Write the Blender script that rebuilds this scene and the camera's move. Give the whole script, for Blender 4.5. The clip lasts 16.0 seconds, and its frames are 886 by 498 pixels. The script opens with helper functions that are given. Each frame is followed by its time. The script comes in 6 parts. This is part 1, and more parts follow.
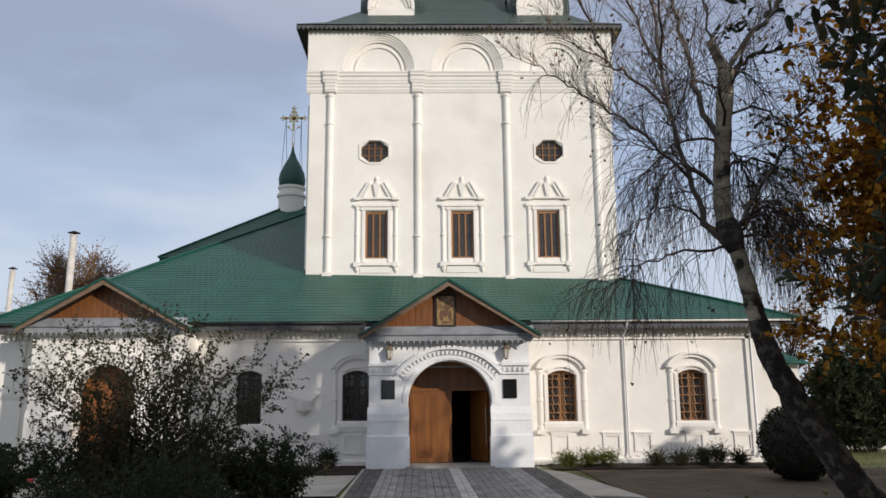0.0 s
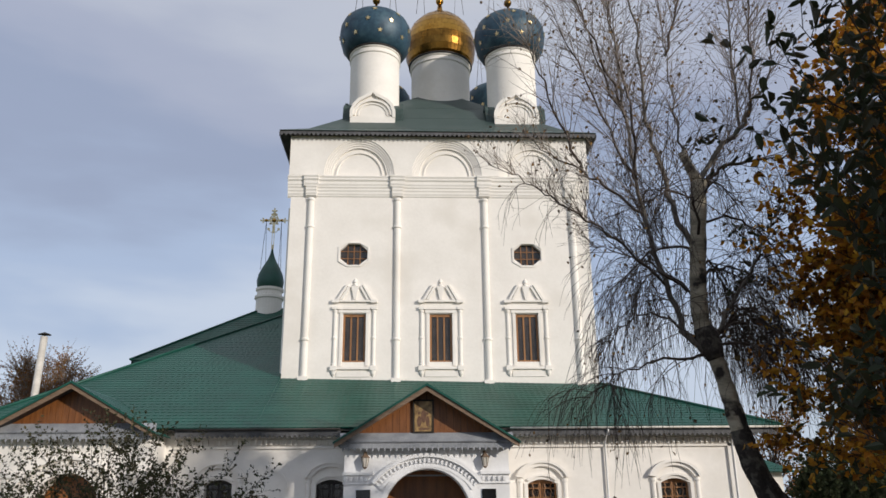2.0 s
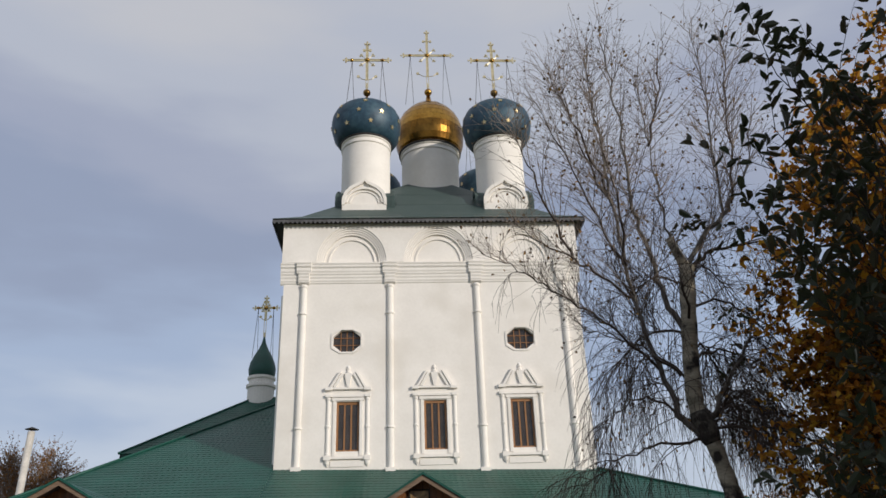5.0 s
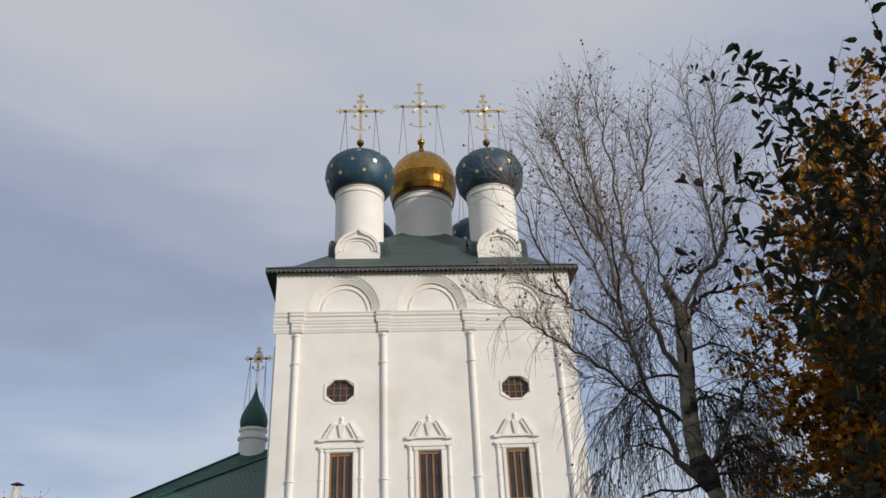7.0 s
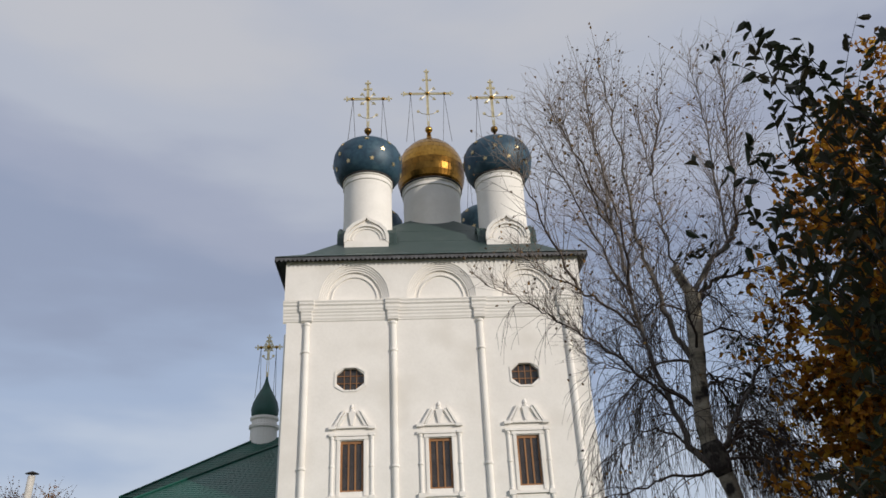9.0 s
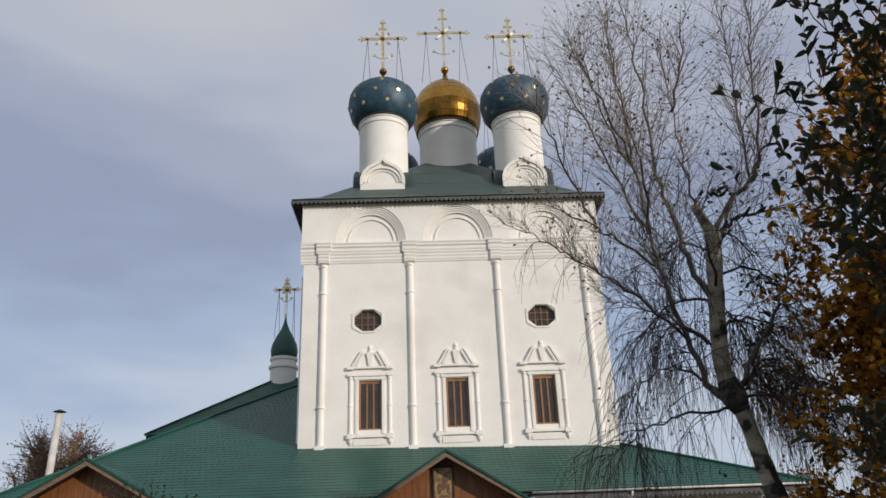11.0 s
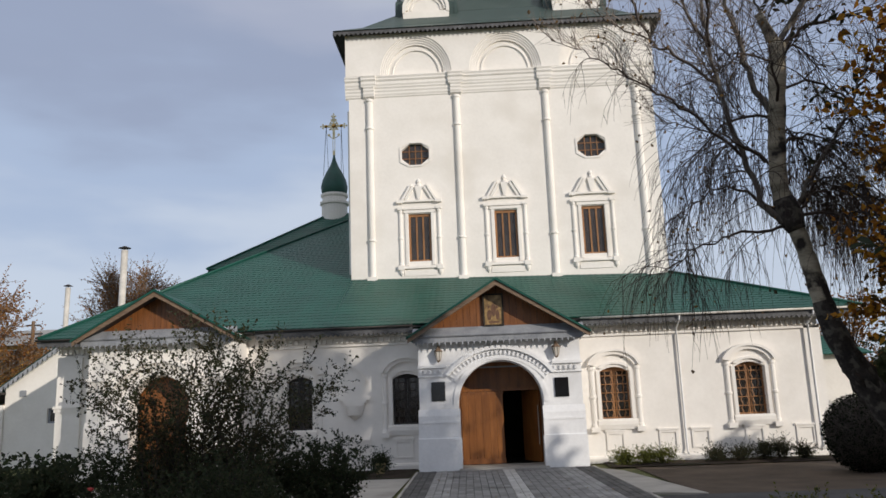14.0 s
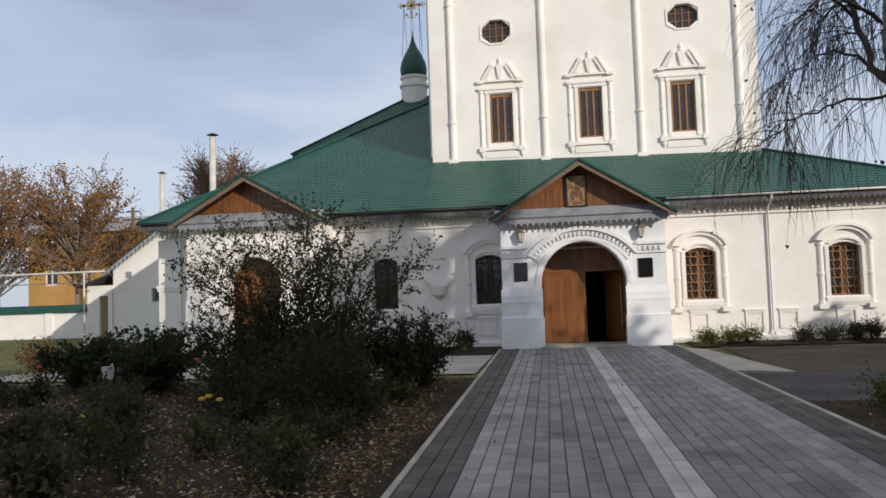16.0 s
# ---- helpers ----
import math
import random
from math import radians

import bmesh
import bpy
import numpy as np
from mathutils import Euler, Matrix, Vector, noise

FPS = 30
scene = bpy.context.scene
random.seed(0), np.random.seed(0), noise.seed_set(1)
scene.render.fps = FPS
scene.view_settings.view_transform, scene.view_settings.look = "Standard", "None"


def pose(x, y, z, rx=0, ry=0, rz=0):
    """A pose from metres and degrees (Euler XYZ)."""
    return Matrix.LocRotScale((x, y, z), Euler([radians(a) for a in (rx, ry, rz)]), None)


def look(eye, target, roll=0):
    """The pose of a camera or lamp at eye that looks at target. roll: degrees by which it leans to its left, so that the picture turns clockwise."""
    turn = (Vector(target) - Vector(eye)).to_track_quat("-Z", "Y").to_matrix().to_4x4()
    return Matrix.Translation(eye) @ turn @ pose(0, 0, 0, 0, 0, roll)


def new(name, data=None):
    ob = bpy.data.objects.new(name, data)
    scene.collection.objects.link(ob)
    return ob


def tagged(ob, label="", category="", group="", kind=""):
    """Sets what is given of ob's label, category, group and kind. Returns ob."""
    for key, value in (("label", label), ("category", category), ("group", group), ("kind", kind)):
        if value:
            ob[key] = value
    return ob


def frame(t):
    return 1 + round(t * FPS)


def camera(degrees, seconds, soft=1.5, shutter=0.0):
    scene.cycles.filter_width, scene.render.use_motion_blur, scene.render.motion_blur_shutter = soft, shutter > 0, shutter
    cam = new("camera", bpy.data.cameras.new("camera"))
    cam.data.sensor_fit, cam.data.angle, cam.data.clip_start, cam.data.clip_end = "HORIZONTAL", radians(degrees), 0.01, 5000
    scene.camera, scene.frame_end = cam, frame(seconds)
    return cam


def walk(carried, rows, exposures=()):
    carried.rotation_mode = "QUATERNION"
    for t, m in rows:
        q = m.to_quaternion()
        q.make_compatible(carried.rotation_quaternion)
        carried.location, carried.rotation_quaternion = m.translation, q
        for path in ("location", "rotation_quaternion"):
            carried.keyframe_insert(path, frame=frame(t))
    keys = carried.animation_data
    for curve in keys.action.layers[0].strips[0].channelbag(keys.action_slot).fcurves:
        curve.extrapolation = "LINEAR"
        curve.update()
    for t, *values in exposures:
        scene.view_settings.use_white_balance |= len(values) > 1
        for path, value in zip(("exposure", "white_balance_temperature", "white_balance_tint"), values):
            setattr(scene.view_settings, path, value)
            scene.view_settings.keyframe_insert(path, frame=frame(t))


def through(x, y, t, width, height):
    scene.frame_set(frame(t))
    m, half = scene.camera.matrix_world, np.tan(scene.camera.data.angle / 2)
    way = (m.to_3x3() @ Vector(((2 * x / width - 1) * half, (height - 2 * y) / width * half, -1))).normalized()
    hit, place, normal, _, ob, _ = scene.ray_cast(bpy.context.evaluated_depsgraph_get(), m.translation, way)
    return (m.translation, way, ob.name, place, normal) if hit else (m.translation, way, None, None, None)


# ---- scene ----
cam = camera(59.1, 16.0, soft=1.55)
PATH = [
    (0, (-0.445, -3.008, 1.86), (-0.411, -1.044, 2.24), -0.5),
    (0.5, (-0.458, -3.011, 1.88), (-0.401, -1.062, 2.322), -0.4),
    (1, (-0.454, -3.014, 1.909), (-0.37, -1.082, 2.416), -0.3),
    (1.5, (-0.432, -2.991, 1.917), (-0.334, -1.076, 2.487), -0.5),
    (2, (-0.434, -2.968, 1.918), (-0.346, -1.072, 2.549), -0.6),
    (2.5, (-0.434, -2.999, 1.929), (-0.333, -1.119, 2.603), -1.2),
    (3, (-0.443, -3.033, 1.921), (-0.339, -1.164, 2.626), -1.2),
    (3.5, (-0.457, -3.069, 1.919), (-0.342, -1.208, 2.641), -1.3),
    (4, (-0.472, -3.093, 1.92), (-0.384, -1.238, 2.661), -1.9),
    (4.5, (-0.468, -3.105, 1.934), (-0.374, -1.269, 2.72), -2.2),
    (5, (-0.48, -3.139, 1.925), (-0.369, -1.321, 2.753), -2.0),
    (5.2, (-0.489, -3.153, 1.925), (-0.357, -1.347, 2.773), -2.1),
    (7.3, (-0.492, -3.085, 1.887), (-0.364, -1.326, 2.829), -2.7),
    (7.5, (-0.502, -3.081, 1.89), (-0.377, -1.318, 2.825), -2.7),
    (8, (-0.481, -3.045, 1.894), (-0.369, -1.275, 2.818), -3.0),
    (10.3, (-0.517, -3.062, 1.869), (-0.423, -1.255, 2.721), -2.3),
    (10.5, (-0.523, -3.046, 1.864), (-0.434, -1.23, 2.697), -2.3),
    (11, (-0.501, -2.991, 1.865), (-0.439, -1.152, 2.651), -2.3),
    (11.5, (-0.492, -2.932, 1.873), (-0.447, -1.069, 2.599), -2.0),
    (12, (-0.495, -2.942, 1.854), (-0.462, -1.059, 2.528), -1.8),
    (12.5, (-0.49, -2.908, 1.846), (-0.48, -0.998, 2.438), -2.1),
    (13, (-0.492, -2.895, 1.808), (-0.507, -0.968, 2.344), -1.9),
    (13.5, (-0.484, -2.85, 1.807), (-0.517, -0.905, 2.27), -2.2),
    (14, (-0.484, -2.835, 1.776), (-0.561, -0.875, 2.169), -2.2),
    (14.5, (-0.477, -2.797, 1.747), (-0.574, -0.822, 2.043), -2.0),
    (15, (-0.491, -2.762, 1.735), (-0.637, -0.78, 1.953), -2.6),
    (15.5, (-0.513, -2.827, 1.705), (-0.727, -0.844, 1.857), -2.5),
    (16, (-0.526, -2.811, 1.704), (-0.821, -0.836, 1.812), -2.0),
]
walk(cam, [(t, look(eye, target, roll)) for t, eye, target, roll in PATH], exposures=((0, 0.07), (2, 0.02), (4, -0.12), (8, -0.14), (12.5, -0.12), (14.5, 0.03), (16, 0.07)))

# ---- world and sun ----
SUN_AZ, SUN_EL = 47.0, 16.5          # degrees to the right of straight behind the camera, and above the horizon
to_sun = Vector((math.sin(radians(SUN_AZ)) * math.cos(radians(SUN_EL)), -math.cos(radians(SUN_AZ)) * math.cos(radians(SUN_EL)), math.sin(radians(SUN_EL))))
sun = new("sun", bpy.data.lights.new("sun", "SUN"))
sun.data.energy, sun.data.angle, sun.data.color = 3.1, radians(0.6), (1.0, 0.925, 0.83)
sun.matrix_world = look((20, -25, 30), Vector((20, -25, 30)) - to_sun)

world = bpy.data.worlds.new("sky")
scene.world = world
world.use_nodes = True
wn, wl = world.node_tree.nodes, world.node_tree.links
wn.clear()
w_out, w_bg = wn.new("ShaderNodeOutputWorld"), wn.new("ShaderNodeBackground")
w_sky = wn.new("ShaderNodeTexSky")
w_sky.sky_type, w_sky.sun_disc = "NISHITA", False
w_sky.sun_elevation, w_sky.sun_rotation = radians(SUN_EL), radians(180 - SUN_AZ)
w_sky.air_density, w_sky.dust_density = 1.0, 0.6
w_tc, w_map, w_xyz = wn.new("ShaderNodeTexCoord"), wn.new("ShaderNodeMapping"), wn.new("ShaderNodeSeparateXYZ")
w_map.inputs["Scale"].default_value = (1.0, 1.2, 3.4)
w_map.inputs["Rotation"].default_value = (0.0, radians(8), 0.4)
w_noise = wn.new("ShaderNodeTexNoise")
w_noise.inputs["Scale"].default_value, w_noise.inputs["Detail"].default_value, w_noise.inputs["Roughness"].default_value = 1.6, 5.0, 0.5
w_off, w_add = wn.new("ShaderNodeMapRange"), wn.new("ShaderNodeMath")
w_off.inputs["To Min"].default_value, w_off.inputs["To Max"].default_value = -0.30, 0.30
w_cloud = wn.new("ShaderNodeValToRGB")           # a thin sheet of cloud: bright and broken low down, grey above, brighter overhead
sheet_colours = ((0.0, 5.2, 5.9, 7.0), (0.20, 5.8, 6.5, 7.8), (0.30, 4.3, 5.2, 7.0), (0.41, 3.45, 4.0, 5.45), (0.50, 4.2, 4.6, 5.9), (0.62, 5.4, 5.75, 6.7), (0.75, 6.2, 6.3, 6.8), (1.0, 5.8, 6.0, 6.5))
while len(w_cloud.color_ramp.elements) < len(sheet_colours):
    w_cloud.color_ramp.elements.new(0.5)
for k, (at, *rgb) in enumerate(sheet_colours):
    w_cloud.color_ramp.elements[k].position, w_cloud.color_ramp.elements[k].color = at, (*rgb, 1)
w_cloud.color_ramp.interpolation = "EASE"
w_mix = wn.new("ShaderNodeMix")
w_mix.data_type = "RGBA"
w_mix.inputs["Factor"].default_value = 0.9
wl.new(w_tc.outputs["Generated"], w_map.inputs["Vector"])
wl.new(w_map.outputs["Vector"], w_noise.inputs["Vector"])
wl.new(w_tc.outputs["Generated"], w_xyz.inputs["Vector"])
wl.new(w_noise.outputs["Fac"], w_off.inputs["Value"])
wl.new(w_xyz.outputs["Z"], w_add.inputs[0])
wl.new(w_off.outputs["Result"], w_add.inputs[1])
wl.new(w_add.outputs["Value"], w_cloud.inputs["Fac"])
wl.new(w_sky.outputs["Color"], w_mix.inputs["A"])
wl.new(w_cloud.outputs["Color"], w_mix.inputs["B"])
wl.new(w_mix.outputs["Result"], w_bg.inputs["Color"])
w_bg.inputs["Strength"].default_value = 0.1
wl.new(w_bg.outputs["Background"], w_out.inputs["Surface"])


# ---- materials ----
def mat(name, c1, c2, rough=0.8, metal=0.0, scale=2.0, fine=30.0, bump=0.25, stain=None, stain_scale=0.7, island=0.0, per_object=0.0, spec=0.5, stretch=(1, 1, 1), fine_mix=0.35):
    m = bpy.data.materials.new(name)
    m.use_nodes = True
    n, l = m.node_tree.nodes, m.node_tree.links
    b = n["Principled BSDF"]
    b.inputs["Roughness"].default_value, b.inputs["Metallic"].default_value = rough, metal
    b.inputs["Specular IOR Level"].default_value = spec if rough < 0.8 else 0.25
    geo, mp = n.new("ShaderNodeNewGeometry"), n.new("ShaderNodeMapping")
    mp.inputs["Scale"].default_value = stretch
    l.new(geo.outputs["Position"], mp.inputs["Vector"])
    big, small = n.new("ShaderNodeTexNoise"), n.new("ShaderNodeTexNoise")
    big.inputs["Scale"].default_value, big.inputs["Detail"].default_value = scale, 5.0
    small.inputs["Scale"].default_value, small.inputs["Detail"].default_value = fine, 4.0
    for t in (big, small):
        l.new(mp.outputs["Vector"], t.inputs["Vector"])
    f = n.new("ShaderNodeMix")
    f.inputs["Factor"].default_value = fine_mix
    l.new(big.outputs["Fac"], f.inputs["A"])
    l.new(small.outputs["Fac"], f.inputs["B"])
    ramp = n.new("ShaderNodeValToRGB")
    ramp.color_ramp.elements[0].position, ramp.color_ramp.elements[1].position = 0.36, 0.64
    ramp.color_ramp.elements[0].color, ramp.color_ramp.elements[1].color = (*c1, 1), (*c2, 1)
    l.new(f.outputs["Result"], ramp.inputs["Fac"])
    colour = ramp.outputs["Color"]
    if stain:
        s, sr, sm = n.new("ShaderNodeTexNoise"), n.new("ShaderNodeValToRGB"), n.new("ShaderNodeMix")
        s.inputs["Scale"].default_value, s.inputs["Detail"].default_value = stain_scale, 7.0
        l.new(geo.outputs["Position"], s.inputs["Vector"])
        sr.color_ramp.elements[0].position, sr.color_ramp.elements[1].position = 0.54, 0.74
        l.new(s.outputs["Fac"], sr.inputs["Fac"])
        sm.data_type = "RGBA"
        sm.inputs["B"].default_value = (*stain, 1)
        l.new(sr.outputs["Color"], sm.inputs["Factor"])
        l.new(colour, sm.inputs["A"])
        colour = sm.outputs["Result"]
    if island or per_object:
        hs, mr = n.new("ShaderNodeHueSaturation"), n.new("ShaderNodeMapRange")
        src = geo.outputs["Random Per Island"] if island else n.new("ShaderNodeObjectInfo").outputs["Random"]
        a = island or per_object
        mr.inputs["To Min"].default_value, mr.inputs["To Max"].default_value = 1 - a, 1 + a
        l.new(src, mr.inputs["Value"])
        l.new(mr.outputs["Result"], hs.inputs["Value"])
        l.new(colour, hs.inputs["Color"])
        colour = hs.outputs["Color"]
    l.new(colour, b.inputs["Base Color"])
    if bump:
        bp = n.new("ShaderNodeBump")
        bp.inputs["Strength"].default_value, bp.inputs["Distance"].default_value = bump, 0.02
        l.new(f.outputs["Result"], bp.inputs["Height"])
        l.new(bp.outputs["Normal"], b.inputs["Normal"])
    return m


def leaf_mat(name, colours, rough=0.55, through=0.35):
    """Leaves: each leaf takes one of the colours; some light passes through."""
    m = mat(name, colours[0], colours[-1], rough, bump=0.0)
    n, l = m.node_tree.nodes, m.node_tree.links
    b, out = n["Principled BSDF"], n["Material Output"]
    geo, ramp = n.new("ShaderNodeNewGeometry"), n.new("ShaderNodeValToRGB")
    while len(ramp.color_ramp.elements) < len(colours):
        ramp.color_ramp.elements.new(0.5)
    for i, c in enumerate(colours):
        ramp.color_ramp.elements[i].position, ramp.color_ramp.elements[i].color = i / max(1, len(colours) - 1), (*c, 1)
    l.new(geo.outputs["Random Per Island"], ramp.inputs["Fac"])
    l.new(ramp.outputs["Color"], b.inputs["Base Color"])
    b.inputs["Specular IOR Level"].default_value = 0.2
    tr, mx = n.new("ShaderNodeBsdfTranslucent"), n.new("ShaderNodeMixShader")
    l.new(ramp.outputs["Color"], tr.inputs["Color"])
    mx.inputs["Fac"].default_value = through
    l.new(b.outputs["BSDF"], mx.inputs[1])
    l.new(tr.outputs["BSDF"], mx.inputs[2])
    l.new(mx.outputs["Shader"], out.inputs["Surface"])
    return m


M = {}
M["plaster"] = mat("white_plaster", (0.81, 0.768, 0.71), (0.88, 0.838, 0.78), 0.9, scale=1.2, fine=9, bump=0.35, stain=(0.76, 0.715, 0.65), stain_scale=0.55)
# whitewash made cooler and duller: the main porch's partial shade is in the colour
M["whitewash"] = mat("shade_cool_whitewash", (0.75, 0.745, 0.745), (0.85, 0.845, 0.84), 0.9, scale=1.4, fine=12, bump=0.4, stain=(0.70, 0.695, 0.69), stain_scale=0.8)
M["roof"] = mat("green_metal_tile", (0.008, 0.058, 0.042), (0.013, 0.088, 0.064), 0.42, scale=1.1, fine=14, bump=0.1, stain=(0.018, 0.095, 0.074), stain_scale=0.4, spec=0.28)
M["tower_roof"] = mat("weathered_green_sheet", (0.035, 0.060, 0.054), (0.052, 0.082, 0.074), 0.5, scale=0.8, fine=10, bump=0.1, stain=(0.075, 0.095, 0.09))
M["wood"] = mat("varnished_pine", (0.13, 0.046, 0.013), (0.25, 0.092, 0.025), 0.45, scale=2.5, fine=22, bump=0.15, stretch=(6, 6, 0.6))
M["door_wood"] = mat("honey_varnished_wood", (0.145, 0.052, 0.013), (0.26, 0.098, 0.025), 0.35, scale=1.6, fine=14, bump=0.12, stretch=(5, 5, 0.5))
M["rake"] = mat("weathered_board", (0.13, 0.085, 0.055), (0.23, 0.155, 0.10), 0.7, scale=4, fine=30, stretch=(1, 5, 5))
M["grey_board"] = mat("grey_zinc_lace", (0.20, 0.21, 0.23), (0.33, 0.34, 0.36), 0.6, scale=3, fine=25)
M["dark_lace"] = mat("dark_weathered_lace", (0.055, 0.055, 0.058), (0.12, 0.12, 0.125), 0.7, scale=3, fine=25)
M["frame"] = mat("brown_window_wood", (0.23, 0.105, 0.038), (0.36, 0.17, 0.064), 0.5, scale=4, fine=30, stretch=(1, 1, 0.3))
M["glass"] = mat("dark_pane", (0.05, 0.04, 0.034), (0.11, 0.085, 0.07), 0.08, scale=1.5, fine=5, bump=0.03)
gb = mat("polished_black_stone", (0.008, 0.008, 0.009), (0.016, 0.016, 0.018), 0.12, bump=0.0)
M["glass_black"] = gb
M["glass"].node_tree.nodes["Principled BSDF"].inputs["Transmission Weight"].default_value = 0.45
# near-black colour that stands in for the darkness of the unlit vestibule
M["dark"] = mat("near_black", (0.012, 0.010, 0.009), (0.03, 0.025, 0.02), 0.9)
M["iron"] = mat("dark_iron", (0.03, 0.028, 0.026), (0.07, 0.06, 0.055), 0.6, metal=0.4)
M["blue"] = mat("blue_dome_sheet", (0.013, 0.040, 0.070), (0.036, 0.088, 0.128), 0.5, metal=0.1, scale=3.4, fine=8, bump=0.6, stain=(0.055, 0.115, 0.15), stain_scale=2.2)
M["star_gold"] = mat("pale_star_gilding", (0.62, 0.46, 0.22), (0.80, 0.66, 0.40), 0.38, metal=0.8, scale=9, fine=20, bump=0.0)
M["old_gold"] = mat("darkened_gilding", (0.12, 0.07, 0.025), (0.30, 0.17, 0.045), 0.32, metal=1.0, scale=9, fine=20, bump=0.1)
M["gold"] = mat("gilded_sheet", (0.37, 0.19, 0.036), (0.56, 0.32, 0.075), 0.20, metal=1.0, scale=3, fine=9, bump=0.12, stain=(0.45, 0.25, 0.05), stain_scale=1.5)
M["dark_gold"] = mat("dark_gilding", (0.14, 0.066, 0.014), (0.34, 0.17, 0.035), 0.26, metal=1.0, scale=2.2, fine=9, bump=0.15, stain=(0.40, 0.20, 0.04), stain_scale=1.3)
M["cross"] = mat("pale_gilding", (0.55, 0.45, 0.25), (0.80, 0.70, 0.45), 0.35, metal=0.7, scale=5, fine=30)
M["paver"] = mat("grey_concrete_paver", (0.265, 0.257, 0.246), (0.36, 0.35, 0.335), 0.85, scale=2.2, fine=60, bump=0.5, per_object=0.16, stain=(0.15, 0.142, 0.13), stain_scale=1.1)
M["paver_mid"] = mat("mid_grey_concrete_paver", (0.20, 0.194, 0.186), (0.285, 0.277, 0.266), 0.85, scale=2.2, fine=60, bump=0.5, per_object=0.18, stain=(0.095, 0.09, 0.084), stain_scale=1.1)
M["paver_dark"] = mat("dark_concrete_paver", (0.08, 0.077, 0.073), (0.135, 0.129, 0.122), 0.85, scale=2.2, fine=60, bump=0.5, per_object=0.2)
M["paver_light"] = mat("pale_concrete_paver", (0.44, 0.425, 0.40), (0.56, 0.54, 0.515), 0.85, scale=2.2, fine=60, bump=0.5, per_object=0.1, stain=(0.27, 0.258, 0.24))
M["pavers"] = mat("grey_concrete_pavers", (0.265, 0.257, 0.246), (0.36, 0.35, 0.335), 0.85, scale=2.2, fine=60, bump=0.5, island=0.16, stain=(0.15, 0.142, 0.13), stain_scale=1.1)
M["pavers_mid"] = mat("mid_grey_concrete_pavers", (0.20, 0.194, 0.186), (0.285, 0.277, 0.266), 0.85, scale=2.2, fine=60, bump=0.5, island=0.18, stain=(0.095, 0.09, 0.084), stain_scale=1.1)
M["pavers_dark"] = mat("dark_concrete_pavers", (0.08, 0.077, 0.073), (0.135, 0.129, 0.122), 0.85, scale=2.2, fine=60, bump=0.5, island=0.2)
M["pavers_light"] = mat("pale_concrete_pavers", (0.44, 0.425, 0.40), (0.56, 0.54, 0.515), 0.85, scale=2.2, fine=60, bump=0.5, island=0.1, stain=(0.27, 0.258, 0.24))
M["joint"] = mat("sandy_joint", (0.15, 0.14, 0.13), (0.23, 0.215, 0.20), 0.95, fine=80)
M["concrete"] = mat("pale_concrete", (0.36, 0.33, 0.29), (0.48, 0.45, 0.40), 0.9, scale=1.5, fine=40, stain=(0.24, 0.22, 0.20))
M["asphalt"] = mat("old_asphalt", (0.042, 0.041, 0.042), (0.085, 0.083, 0.083), 0.9, scale=1.2, fine=90, bump=0.5, stain=(0.095, 0.09, 0.085))
M["soil"] = mat("bare_soil", (0.06, 0.044, 0.030), (0.115, 0.084, 0.06), 0.95, scale=1.1, fine=35, bump=0.8, stain=(0.05, 0.038, 0.028))
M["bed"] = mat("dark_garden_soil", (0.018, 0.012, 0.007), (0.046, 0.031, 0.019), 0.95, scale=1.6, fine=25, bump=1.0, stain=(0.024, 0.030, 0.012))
M["lawn"] = mat("autumn_lawn", (0.075, 0.095, 0.03), (0.16, 0.16, 0.06), 0.95, scale=0.6, fine=18, bump=0.9, stain=(0.16, 0.13, 0.08), stain_scale=0.3)
M["bark"] = mat("dark_bark", (0.022, 0.018, 0.015), (0.06, 0.05, 0.042), 0.9, scale=6, fine=40, bump=0.8)
M["twig"] = mat("dark_birch_twig", (0.042, 0.032, 0.026), (0.095, 0.072, 0.06), 0.8, scale=6, fine=40, bump=0.2)
M["ochre_wall"] = mat("ochre_brick_wall", (0.40, 0.22, 0.07), (0.52, 0.30, 0.10), 0.9, scale=0.5, fine=6)
M["slate"] = mat("grey_slate_roof", (0.26, 0.25, 0.24), (0.36, 0.35, 0.33), 0.85, scale=0.4, fine=6)
M["green_rail"] = mat("dark_green_sheet", (0.010, 0.055, 0.042), (0.018, 0.085, 0.065), 0.5, scale=1.5, fine=14)
M["pipe"] = mat("pale_pipe_paint", (0.50, 0.47, 0.42), (0.68, 0.64, 0.58), 0.5, scale=3, fine=20)
M["shed_door"] = mat("ochre_door_paint", (0.22, 0.17, 0.08), (0.34, 0.27, 0.13), 0.7, scale=3, fine=20, stretch=(4, 4, 0.5))
M["icon"] = mat("dim_gilt_panel", (0.16, 0.09, 0.035), (0.46, 0.30, 0.12), 0.45, scale=7, fine=16, bump=0.05, stain=(0.05, 0.03, 0.02), stain_scale=6)
M["icon_shape"] = mat("dull_red_brown_paint", (0.10, 0.045, 0.025), (0.17, 0.09, 0.05), 0.5, scale=8)
M["lamp_glass"] = mat("frosted_lantern_glass", (0.45, 0.42, 0.36), (0.60, 0.56, 0.50), 0.35)
M["white_plastic"] = mat("white_plastic", (0.7, 0.7, 0.7), (0.8, 0.8, 0.8), 0.5)

